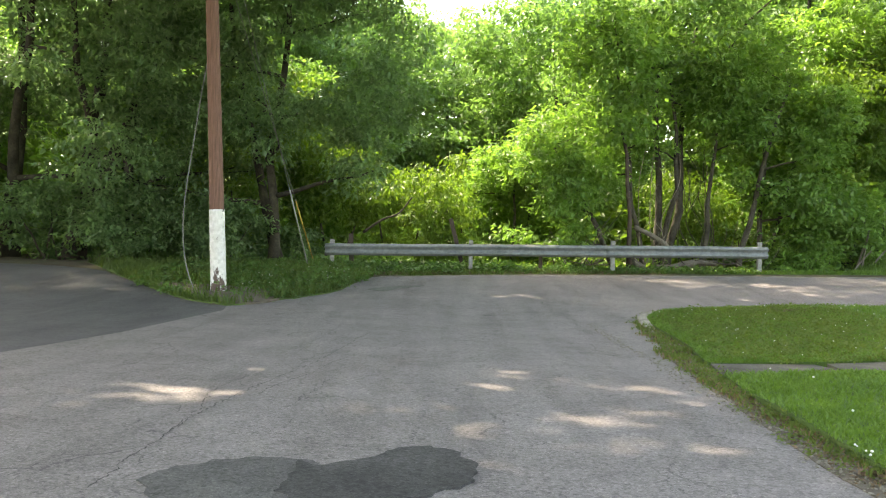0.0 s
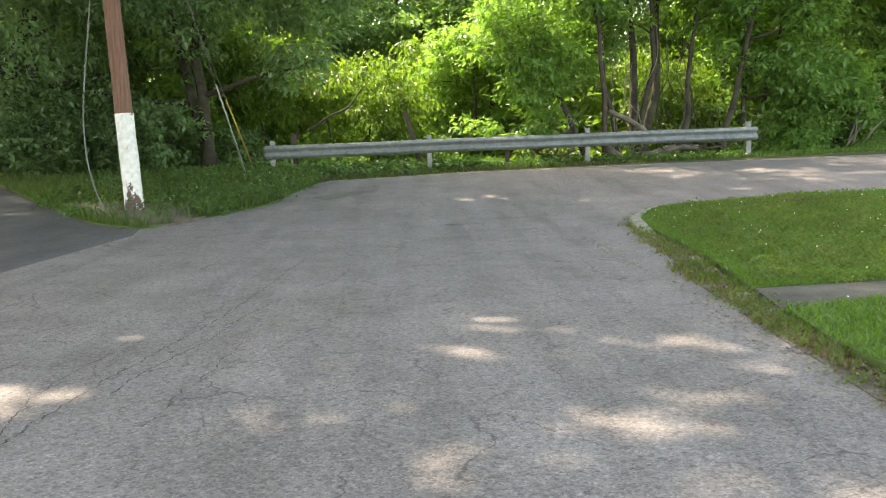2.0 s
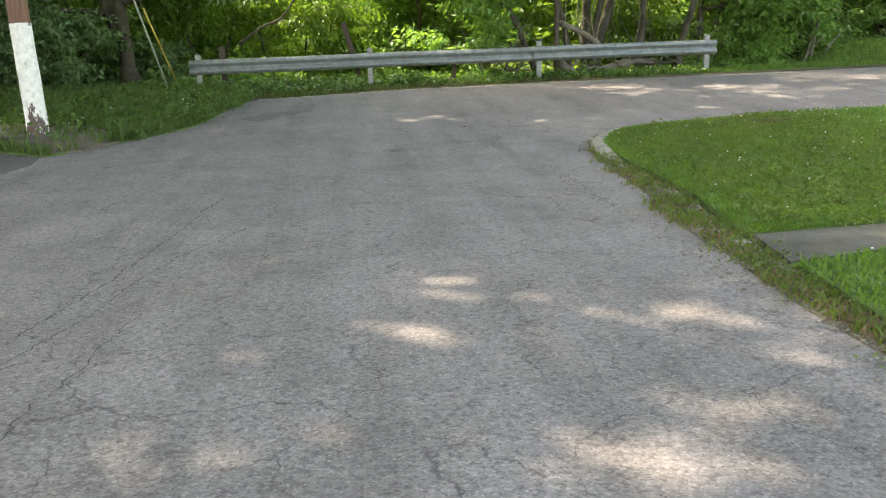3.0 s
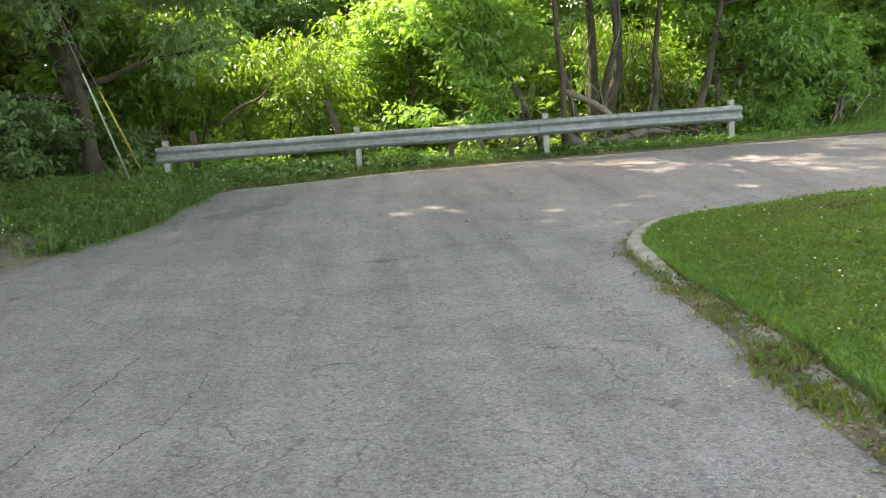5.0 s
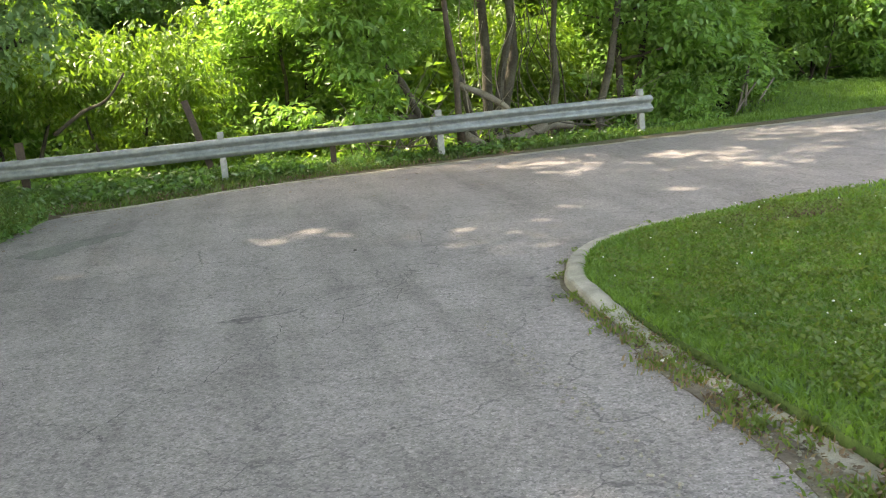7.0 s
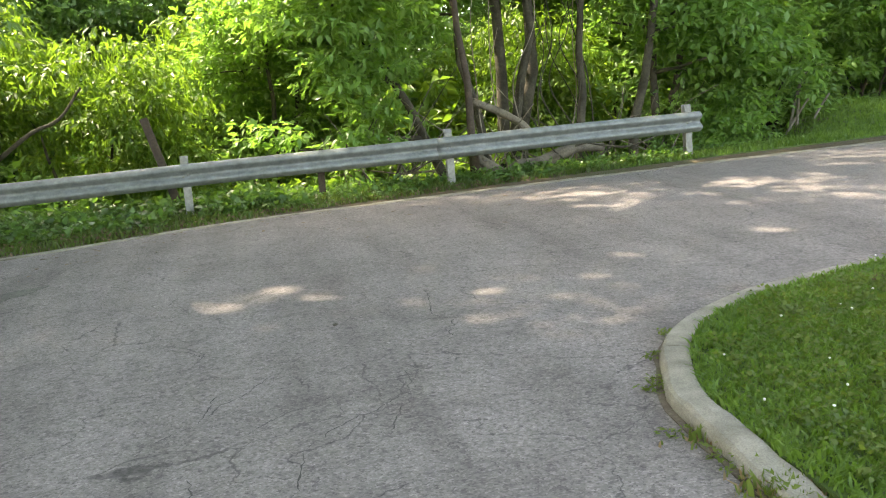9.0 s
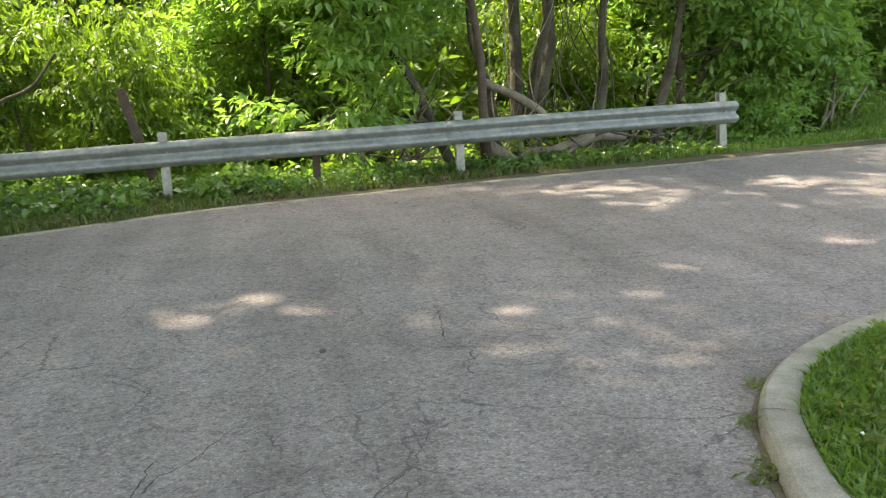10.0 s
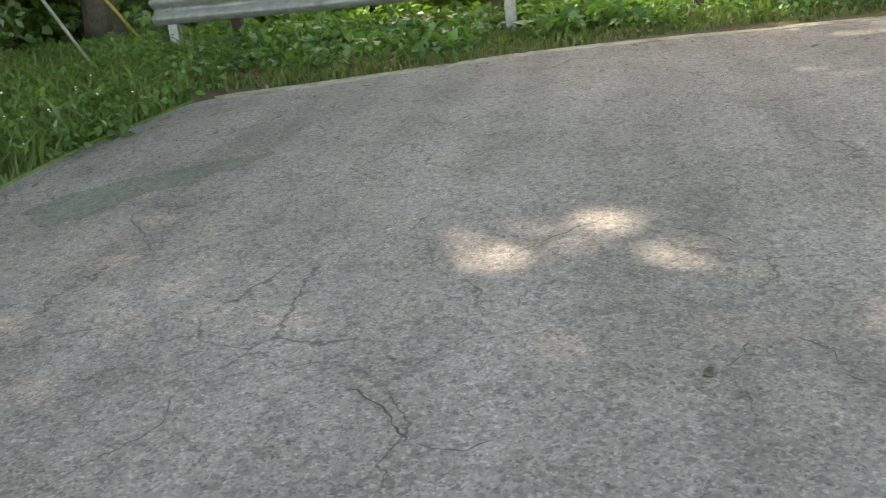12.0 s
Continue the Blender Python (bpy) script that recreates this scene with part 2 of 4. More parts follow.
def inside(px, py, poly):
    """Which of the points lie in the polygon."""
    px, py = np.asarray(px, float), np.asarray(py, float)
    hit = np.zeros(px.shape, bool)
    q = np.array([(a[0], a[1]) for a in poly])
    for (x1, y1), (x2, y2) in zip(q, np.roll(q, -1, axis=0)):
        if y1 == y2:
            continue
        c = ((y1 > py) != (y2 > py)) & (px < (x2 - x1) * (py - y1) / (y2 - y1) + x1)
        hit ^= c
    return hit


YS = [-40, 12, 13.5, 15, 17, 18.5, 20, 21, 22.5, 23.8, 26, 40]
ZS = [0, 0, .012, .06, .16, .25, .37, .44, .52, .58, .6, .6]


def smoothstep(v, a, b):
    t = np.clip((np.asarray(v, float) - a) / (b - a), 0, 1)
    return t * t * (3 - 2 * t)


def base_z(x, y):
    """The height of the road's plane, carried on to all sides."""
    x, y = np.asarray(x, float), np.asarray(y, float)
    z = (np.interp(y - 0.5, YS, ZS) + np.interp(y, YS, ZS) * 2 + np.interp(y + 0.5, YS, ZS)) / 4
    return z + 0.012 * np.clip(x - 1, 0, 12) * smoothstep(y, 19, 24)


def land_z(x, y):
    """The open ground: verge, ravine behind the rail, wooded hill beyond."""
    x, y = np.asarray(x, float), np.asarray(y, float)
    z = base_z(x, y)
    ravine = smoothstep(y, 24.6, 28.5) * smoothstep(x, -7.5, -3.0) * (1 - smoothstep(x, 9.5, 13))
    z = z - 2.2 * ravine * (1 - smoothstep(y, 36, 50))
    z = z + 0.5 * smoothstep(x, 9.0, 14.5) * smoothstep(y, 23.7, 28.5)
    far_off = np.hypot(x, y * 1.0)
    z = z + 9.0 * smoothstep(far_off, 45, 120) * smoothstep(y, 10, 60) * (1 - smoothstep(far_off, 200, 400))
    return z + 0.05 * np.sin(x * 0.9 + 1.3) * np.sin(y * 0.7) * smoothstep(y, 24.5, 28)


def sheet(name, outline, zf, spacing, material, skirt=0.08):
    """A surface inside an outline, with its edge turned down."""
    ol = [(float(a[0]), float(a[1])) for a in outline]
    xs, ys = [a[0] for a in ol], [a[1] for a in ol]
    gx, gy = np.meshgrid(np.arange(min(xs), max(xs), spacing), np.arange(min(ys), max(ys), spacing))
    gx, gy = gx.ravel() + 0.013, gy.ravel() + 0.017
    keep = inside(gx, gy, ol)
    pts = [Vector(a) for a in ol] + [Vector((a, b)) for a, b in zip(gx[keep], gy[keep])]
    n = len(ol)
    v2, _, f2, _, _, _ = geometry.delaunay_2d_cdt(pts, [], [list(range(n))], 1, 1e-5)
    zz = zf(np.array([v.x for v in v2]), np.array([v.y for v in v2]))
    verts = [(v.x, v.y, float(z)) for v, z in zip(v2, zz)]
    faces = [tuple(f) for f in f2]
    m = len(verts)
    zo = zf(np.array(xs), np.array(ys))
    for (x, y), z in zip(ol, zo):
        verts += [(x, y, float(z)), (x, y, float(z) - skirt)]
    for i in range(n):
        j = (i + 1) % n
        faces.append((m + 2 * i, m + 2 * i + 1, m + 2 * j + 1, m + 2 * j))
    ob = new(name, mesh_from(name, verts, faces, material))
    ob.data.polygons.foreach_set("use_smooth", [True] * len(ob.data.polygons))
    return ob


def ragged(line, amount, scale=2.0, seed=0.0):
    out = []
    for a in line:
        o = noise.noise_vector(Vector((a[0] * scale + seed, a[1] * scale, seed))) * amount
        out.append((a[0] + o.x, a[1] + o.y))
    return out


# ---- the large structure ----
EDGE_EAST = smooth_line([(2.25, -6), (2.26, 2), (2.29, 5.1), (2.36, 6.4), (2.42, 7.5), (2.5, 8.5), (2.57, 9.6), (2.68, 10.7), (2.82, 11.4), (2.89, 12.2),
                         (2.97, 13), (3.07, 13.7), (3.15, 14.38), (3.23, 14.78), (3.37, 15.1), (3.51, 15.4), (3.75, 15.72), (4.01, 15.95), (4.31, 16.15), (4.71, 16.33), (5.3, 16.51), (6.0, 16.65), (6.9, 16.79),
                         (8.3, 16.94), (12, 17.49), (20, 18.2), (60, 20)], 0.2)
EDGE_NORTH = smooth_line([(60, 26.2), (30, 24.8), (16, 23.5), (11.3, 23.05), (8.1, 22.95), (5.6, 22.8), (3.1, 22.6), (1.2, 22.35), (0.1, 21.9),
                          (-0.9, 21.45), (-1.5, 21.2), (-1.76, 20.6), (-1.94, 19.6), (-2.05, 18.5), (-2.38, 17.5), (-2.9, 16.5), (-3.3, 15.75), (-3.6, 15.45)], 0.2)
JOIN = [(-3.5, 14.8), (-3.9, 11.4), (-4.25, 9.2), (-4.5, 4), (-4.5, -6)]
EDGE_DRIVE = smooth_line([(-3.6, 15.45), (-4.5, 16.2), (-5.6, 17.7), (-7, 19.7), (-8.2, 21.3), (-9.7, 22.3), (-11.6, 22.8), (-18, 23.2), (-30, 23.4)], 0.25)

road_line = ragged(EDGE_EAST, 0.05, 2.2, 3.1) + ragged(EDGE_NORTH, 0.06, 2.2, 7.7)[:-1] + [(-3.6, 15.45)] + JOIN
road = tagged(sheet("road", road_line, base_z, 0.5, M_ROAD), "worn grey asphalt road with chips, stains and cracks", "road", kind="structure")
drive_line = [JOIN[4], JOIN[3], JOIN[2], JOIN[1], JOIN[0]] + [(-3.6, 15.45)] + ragged(EDGE_DRIVE, 0.07, 2.0, 1.9)[1:] + [(-30, 18.3), (-13, 17.3), (-8.5, 12.5), (-6, 6), (-5.6, -6)]
drive = tagged(sheet("driveway", drive_line, lambda x, y: base_z(x, y) - 0.006, 0.6, M_DRIVE), "smooth darker asphalt side lane joining the road", "driveway", kind="structure")

# ground: one sheet to the horizon, sunk under the paved parts
def axis(lo, hi, step, far):
    a = list(np.arange(lo, hi, step)) + [hi]
    out, s = [], step
    while a[-1] < far:
        s *= 1.35
        a.append(a[-1] + s)
    s = step
    while a[0] > -far:
        s *= 1.35
        a.insert(0, a[0] - s)
    return np.array(a)


gx, gy = np.meshgrid(axis(-15, 18, 0.3, 900), axis(-2, 34, 0.3, 900))
paved = inside(gx, gy, road_line) | inside(gx, gy, drive_line)
lawn_zone = inside(gx, gy, [(a[0], a[1]) for a in EDGE_EAST] + [(60, -6)])
gz = land_z(gx, gy) + np.where(paved, -0.06, 0.012)
gz = np.where(lawn_zone, gz - 0.05, gz)
gv = np.stack([gx.ravel(), gy.ravel(), gz.ravel()], 1)
rows_n, cols_n = gx.shape
ii = (np.arange(rows_n - 1)[:, None] * cols_n + np.arange(cols_n - 1)[None, :]).ravel()
ground = tagged(new("ground", mesh_tris("ground", gv, np.concatenate([np.stack([ii, ii + 1, ii + cols_n + 1], 1), np.stack([ii, ii + cols_n + 1, ii + cols_n], 1)]), M_SOIL)),
                "dark woodland soil with moss and leaf mould", "ground", kind="structure")

# lawn with its raised edge
KERB = smooth_line([(2.56, 8.2), (2.64, 9.3), (2.76, 10.2), (2.9, 11), (2.97, 12), (3.03, 13), (3.09, 13.8), (3.15, 14.38), (3.22, 14.78), (3.36, 15.1), (3.5, 15.4),
                    (3.74, 15.72), (4.0, 15.95), (4.3, 16.15), (4.7, 16.34), (5.3, 16.52), (6.0, 16.66), (6.9, 16.8), (8.3, 16.95), (12, 17.5), (18, 18.04)], 0.12)


def lawn_z(x, y):
    return base_z(x, y) + 0.055 + 0.07 * smoothstep(np.asarray(x, float), 3.2, 9) + 0.015 * np.sin(np.asarray(x) * 2.1) * np.sin(np.asarray(y) * 1.7)


def offset(line, d):
    p = np.array([(a[0], a[1]) for a in line])
    t = np.gradient(p, axis=0)
    t /= np.linalg.norm(t, axis=1)[:, None]
    return p + d * np.stack([t[:, 1], -t[:, 0]], 1)


PATH_Y, PATH_SLOPE, PATH_WIDE = 8.64, 0.2, 0.66   # the garden path's near edge at x = 2.7, its slant and width


def path_y(x):
    return PATH_Y + PATH_SLOPE * (x - 2.7)


KERB_IN = [tuple(a) for a in offset(KERB, 0.155)]
north_lawn = [a for a in KERB_IN if a[1] > 9.42]
lawn_a = north_lawn + [(40, 20), (40, path_y(40) + PATH_WIDE + 0.02), (2.86, path_y(2.86) + PATH_WIDE + 0.02)]
south_edge = [(2.42, -6), (2.45, 2), (2.5, 5.1), (2.56, 6.5), (2.62, 7.6), (2.7, 8.6)]
lawn_b = ragged(smooth_line(south_edge, 0.3), 0.05, 2, 4) + [(40, path_y(40) - 0.02), (40, -6)]
lawn = tagged(sheet("lawn", lawn_a, lawn_z, 0.3, M_TURF), "mown green lawn with white clover", "lawn", kind="structure")
lawn_2 = tagged(sheet("lawn", lawn_b, lawn_z, 0.4, M_TURF), "mown green lawn beside a concrete path", "lawn", kind="structure")
gutter = [(a[0] - 0.02, a[1]) for a in EDGE_EAST if a[1] < 14.5 and a[1] > -5.5]
gutter_line = ragged(gutter, 0.03, 3, 9) + [(3.25, 14.4), (3.2, 13.4), (3.13, 12), (3.05, 11), (2.86, 9.8), (2.72, 8.4), (2.64, 7), (2.58, 5), (2.55, -5.5)]
tagged(sheet("gutter", gutter_line, lambda x, y: base_z(x, y) + 0.005, 0.25, M_DIRT, 0.05), "dry dirt and grit along the road's broken edge", "gutter", kind="structure")


# ---- kerb ----
def kerb_piece(line, z_drop):
    prof = [(-0.012, -0.12), (-0.006, 0.035), (0.006, 0.06), (0.024, 0.073), (0.08, 0.077), (0.135, 0.074), (0.152, 0.065), (0.156, -0.12)]
    p = np.array([(a[0], a[1]) for a in line])
    t = np.gradient(p, axis=0)
    t /= np.linalg.norm(t, axis=1)[:, None]
    nrm = np.stack([t[:, 1], -t[:, 0]], 1)
    vs, fs = [], []
    k = len(prof)
    for i in range(len(p)):
        for o, h in prof:
            q = p[i] + nrm[i] * o
            w = noise.noise(Vector((q[0] * 6, q[1] * 6, h * 9))) * 0.009 + noise.noise(Vector((q[0] * 31, q[1] * 31, h * 40))) * 0.004
            vs.append((q[0] + nrm[i][0] * w, q[1] + nrm[i][1] * w, float(base_z(q[0], q[1])) + h + w - z_drop * (1 - float(smoothstep(q[1], 13.0, 14.5)))))
    for i in range(len(p) - 1):
        for j in range(k - 1):
            fs.append((i * k + j, (i + 1) * k + j, (i + 1) * k + j + 1, i * k + j + 1))
    fs.append(tuple(range(k)))
    fs.append(tuple(reversed(range((len(p) - 1) * k, len(p) * k))))
    return vs, fs


kerb = tagged(new("kerb"), "low weathered concrete kerb curving round the lawn", "kerb", kind="structure")
cuts = [0]
for i in range(1, len(KERB)):
    if math.dist(KERB[i], KERB[cuts[-1]]) > 2.4 or i == len(KERB) - 1:
        cuts.append(i)
for a, b2 in zip(cuts, cuts[1:]):
    seg = [np.array(q) for q in KERB[a:b2 + 1]]
    if len(seg) < 3:
        continue
    seg[0] = seg[0] + (seg[1] - seg[0]) * 0.06
    seg[-1] = seg[-1] + (seg[-2] - seg[-1]) * 0.06
    v, f = kerb_piece(seg, 0.062)
    child("kerb_stone", mesh_from("kerb_stone", v, f, M_KERB), kerb)

foot = [tuple(a) for a in offset([q for q in KERB if 13.3 < q[1] < 16.6], -0.035)]
foot_line = ragged(foot, 0.03, 6, 8) + [tuple(a) for a in offset([q for q in KERB if 13.3 < q[1] < 16.6], 0.03)][::-1]
tagged(sheet("gutter", foot_line, lambda x, y: base_z(x, y) + 0.006, 0.1, M_DIRT, 0.03), "dark dirt gathered along the foot of the kerb", "gutter", kind="structure")

far_edge = [a for a in EDGE_NORTH if -1.6 < a[0] < 16]
edge_line = ragged([tuple(a) for a in offset(far_edge, 0.05)], 0.03, 5, 3) + ragged([tuple(a) for a in offset(far_edge, -0.1)], 0.03, 5, 4)[::-1]
tagged(sheet("gutter", edge_line, lambda x, y: base_z(x, y) + 0.008, 0.15, M_CONCRETE, 0.03), "pale crumbling grit along the road's far edge", "gutter", kind="structure")

# concrete path across the lawn, slab by slab
path = tagged(new("garden_path"), "old concrete slab path, stained and partly covered by soil", "path", kind="structure")
for k in range(16):
    x0, x1 = 2.72 + k * 1.25, 2.72 + (k + 1) * 1.25 - 0.02
    q = [(x0, path_y(x0)), (x1, path_y(x1)), (x1 - 0.03, path_y(x1) + PATH_WIDE), (x0 + 0.09, path_y(x0) + PATH_WIDE)]
    tilt = random.uniform(-0.008, 0.008)
    vs = [(x, y, float(lawn_z(x, y)) - 0.004 + tilt * (1 if i % 2 else -1)) for i, (x, y) in enumerate(q)]
    vs += [(x, y, z - 0.1) for x, y, z in vs]
    child("slab", mesh_from("slab", vs, [(0, 1, 2, 3), (0, 4, 5, 1), (1, 5, 6, 2), (2, 6, 7, 3), (3, 7, 4, 0)], M_WALK), path)

# asphalt patch near the start, and a damp stain of newer mix by the verge
def blot(name, outline, material, label, lift=0.006):
    ol = ragged(ragged(smooth_line(outline + outline[:1], 0.05)[:-1], 0.05, 7, 2), 0.03, 19, 6)
    return tagged(sheet(name, ol, lambda x, y: base_z(x, y) + lift, 0.15, material, 0.02), label, "patch", kind="structure")


M_WORNPATCH = asphalt("worn_patch_asphalt", (0.06, 0.059, 0.058), (0.115, 0.112, 0.108), 0.6, 0.5)
M_STAIN = asphalt("stained_asphalt", (0.098, 0.1, 0.09), (0.145, 0.145, 0.13), 0.45, 0.3)
blot("road_patch", [(-0.52, 5.16), (-0.4, 5.08), (-0.22, 5.2), (-0.04, 5.5), (0.18, 5.53), (0.34, 5.36), (0.4, 5.02), (0.33, 4.75), (0.02, 4.5), (-0.45, 4.5)],
     M_PATCH, "fresh dark asphalt patch with a rough outline", 0.012)
blot("road_patch", [(-1.2, 4.75), (-1.1, 4.98), (-0.77, 5.22), (-0.5, 5.18), (-0.32, 5.0), (-0.3, 4.5), (-0.6, 4.3), (-1.0, 4.38)],
     M_WORNPATCH, "older grey asphalt patch, worn thin at its edges", 0.007)
blot("road_patch", [(-1.52, 18.65), (-1.27, 18.47), (-1.08, 18.58), (-0.91, 18.9), (-0.68, 19.12), (-0.4, 19.55), (-0.75, 19.42), (-1.19, 19.16), (-1.4, 18.95)], M_STAIN, "smooth greenish damp asphalt patch beside the verge", 0.005)


# ---- guardrail ----
RAIL_Y = 23.62
POSTS = [(-3.0, 0.60), (0.66, 0.57), (4.39, 0.58), (8.22, 0.66)]


def rail_top(x):
    return float(np.interp(x, [-3.4, 0.62, 4.43, 8.6], [1.215, 1.275, 1.33, 1.385]))


guardrail = tagged(new("guardrail"), "galvanised steel guardrail with a corrugated beam on four posts", "guardrail")
# the beam's section: two ridges with a valley between, depth towards the road
SECTION = [(0.0, 0.0), (-0.012, -0.004), (-0.03, -0.02), (-0.078, -0.052), (-0.083, -0.07), (-0.078, -0.088), (-0.02, -0.128), (-0.003, -0.142),
           (0.0, -0.156), (-0.003, -0.17), (-0.02, -0.184), (-0.078, -0.224), (-0.083, -0.242), (-0.078, -0.26), (-0.03, -0.292), (-0.012, -0.308), (0.0, -0.312)]


def beam(x0, x1, lift):
    xs = np.linspace(x0, x1, 40)
    vs, fs = [], []
    k = len(SECTION)
    for x in xs:
        wob = 0.006 * math.sin(x * 1.9 + 0.5)
        for d, h in SECTION:
            vs.append((x, RAIL_Y + d - lift + wob, rail_top(x) + h + 0.004 * math.sin(x * 1.3)))
    n1 = len(vs)
    for v in list(vs):
        vs.append((v[0], v[1] + 0.004, v[2]))
    for i in range(len(xs) - 1):
        for j in range(k - 1):
            a = i * k + j
            fs.append((a, a + 1, a + k + 1, a + k))
            fs.append((n1 + a, n1 + a + k, n1 + a + k + 1, n1 + a + 1))
    for j in range(k - 1):
        e = (len(xs) - 1) * k + j
        fs.append((j, n1 + j, n1 + j + 1, j + 1))
        fs.append((e, e + 1, n1 + e + 1, n1 + e))
    for i in range(len(xs) - 1):
        a, e = i * k, i * k + k - 1
        fs.append((a, a + k, n1 + a + k, n1 + a))
        fs.append((e, n1 + e, n1 + e + k, e + k))
    return mesh_from("beam", vs, fs, M_ZINC, True)


near_beam = child("beam", beam(-3.18, 4.58, 0.0), guardrail)
far_beam = child("beam", beam(4.2, 8.41, 0.006), guardrail)
for px, pz in POSTS:
    bm = bmesh.new()
    top = rail_top(px) + 0.115
    for cx, cy, sx, sy in ((0, 0, 0.105, 0.007), (0, 0.1, 0.105, 0.007), (0, 0.05, 0.007, 0.095)):
        r = bmesh.ops.create_cube(bm, size=1)
        for v in r["verts"]:
            v.co = Vector((px + cx + v.co.x * sx, RAIL_Y + 0.012 + cy + v.co.y * sy, (pz - 0.35 + top) / 2 + v.co.z * (top - pz + 0.35)))
    post = part("post", bm, M_POSTZINC, guardrail)
    for s in (-0.03, 0.03):
        bm = bmesh.new()
        bmesh.ops.create_cone(bm, cap_ends=True, segments=10, radius1=0.018, radius2=0.014, depth=0.014, matrix=pose(px + s, RAIL_Y - 0.016, rail_top(px) - 0.156 + s * 0.4, 90))
        part("bolt", bm, M_POSTZINC, near_beam if px < 4 else far_beam)

# ---- steel stakes behind the rail ----
def stake(base, top, w, label):
    ob = tagged(new("steel_stake"), label, "stake")
    b0, t0 = Vector(base), Vector(top)
    d = (t0 - b0).normalized()
    s = d.cross(Vector((0, 1, 0))).normalized()
    f = s.cross(d)
    vs, fs = [], []
    prof = [(-w, 0), (w, 0), (w, 0.012), (-w + 0.012, 0.012), (-w + 0.012, w * 1.6), (-w, w * 1.6)]
    for c in (b0 - d * 0.3, t0):
        vs += [c + s * a + f * b2 for a, b2 in prof]
    k = len(prof)
    fs = [(j, (j + 1) % k, k + (j + 1) % k, k + j) for j in range(k)] + [tuple(reversed(range(k))), tuple(range(k, 2 * k))]
    child("shaft", mesh_from("shaft", vs, fs, M_RUST), ob)
    return ob


stake((0.50, 24.5, 0.5), (0.1, 24.7, 1.98), 0.058, "rusty steel post leaning behind the guardrail")
stake((2.53, 24.1, 0.5), (2.55, 24.15, 1.15), 0.05, "short dark rusty post stub behind the guardrail")
stake((-2.55, 24.3, 0.5), (-2.6, 24.35, 1.5), 0.06, "dark old post stub behind the rail's end")

# ---- utility pole ----
POLE = Vector((-4.34, 17.62, 0.18))
LEAN = Vector((-0.045, 0.0, 1.0))
pole = tagged(new("utility_pole"), "brown wooden utility pole with a peeling white-painted foot", "utility pole")


def pole_part(name, z0, z1, extra, material, label=""):
    zs = np.linspace(z0, z1, 14)
    v, f = tube([POLE + LEAN * z for z in zs], [0.152 - 0.0052 * z + extra + 0.002 * math.sin(z * 9) for z in zs], 24)
    return child(name, mesh_from(name, v, f, material, True), pole, label)


m, n, l, b = nodes_of("pole_wood")
v = coords(n)
mp = n.new("ShaderNodeMapping")
mp.inputs["Scale"].default_value = (14, 14, 0.7)
l.new(v, mp.inputs[0])
g = noise_node(n, l, mp.outputs[0], 3, 5, 0.7)
l.new(ramp(n, l, g, [(0.3, (0.09, 0.045, 0.032)), (0.6, (0.19, 0.10, 0.072)), (0.8, (0.25, 0.145, 0.11))]), b.inputs["Base Color"])
b.inputs["Roughness"].default_value = 0.9
bump(n, l, g, 0.7, 0.006, b)
M_POLE = m
m, n, l, b = nodes_of("peeling_paint")
v = coords(n)
mp = n.new("ShaderNodeMapping")
mp.inputs["Scale"].default_value = (1.6, 1.6, 0.8)
l.new(v, mp.inputs[0])
sep = n.new("ShaderNodeSeparateXYZ")
l.new(v, sep.inputs[0])
low = n.new("ShaderNodeMapRange")
l.new(sep.outputs[2], low.inputs[0])
low.inputs[1].default_value, low.inputs[2].default_value, low.inputs[3].default_value, low.inputs[4].default_value = 0.25, 0.75, 0.17, 0.0
pm = n.new("ShaderNodeMath")
l.new(noise_node(n, l, mp.outputs[0], 5, 6, 0.68), pm.inputs[0])
l.new(low.outputs[0], pm.inputs[1])
chipped = ramp(n, l, pm.outputs[0], [(0.60, grey(0)), (0.63, grey(1))])
white = ramp(n, l, noise_node(n, l, v, 14, 4), [(0.3, (0.52, 0.51, 0.48)), (0.7, (0.74, 0.73, 0.70))])
l.new(mix(n, l, "MIX", chipped, white, (0.09, 0.06, 0.05)), b.inputs["Base Color"])
b.inputs["Roughness"].default_value = 0.75
bump(n, l, chipped, -0.6, 0.004, b)
M_PAINT = m
pole_part("shaft", -0.5, 9.5, 0.0, M_POLE)
pole_part("painted_foot", -0.1, 1.62, 0.004, M_PAINT, "white paint flaking off the foot of the pole")

cable = tagged(new("hanging_cable"), "loose thin grey cable hanging beside the pole", "cable")
cpts = smooth_line([(-4.55, 17.6, 5.2), (-4.72, 17.55, 4.2), (-4.86, 17.5, 3.1), (-4.98, 17.45, 2.1), (-5.0, 17.4, 1.5), (-4.95, 17.35, 0.95), (-4.83, 17.3, 0.5), (-4.7, 17.3, 0.2)], 0.15)
v, f = tube(cpts, [0.011] * len(cpts), 6)
child("wire", mesh_from("wire", v, f, M_WIRE, True), cable)

# guy wires from the pole's head to the verge, with guards over their lower ends
def guy(anchor, head, guard, label):
    ob = tagged(new("guy_wire"), label, "guy wire")
    a, h = Vector(anchor), Vector(head)
    v, f = tube([a, h], [0.006, 0.006], 6)
    child("wire", mesh_from("wire", v, f, M_WIRE), ob)
    d = (h - a).normalized()
    v, f = tube([a + d * 0.03, a + d * 1.2, a + d * 2.4], [0.016, 0.016, 0.015], 10)
    child("guard", mesh_from("guard", v, f, guard, True), ob)
    return ob


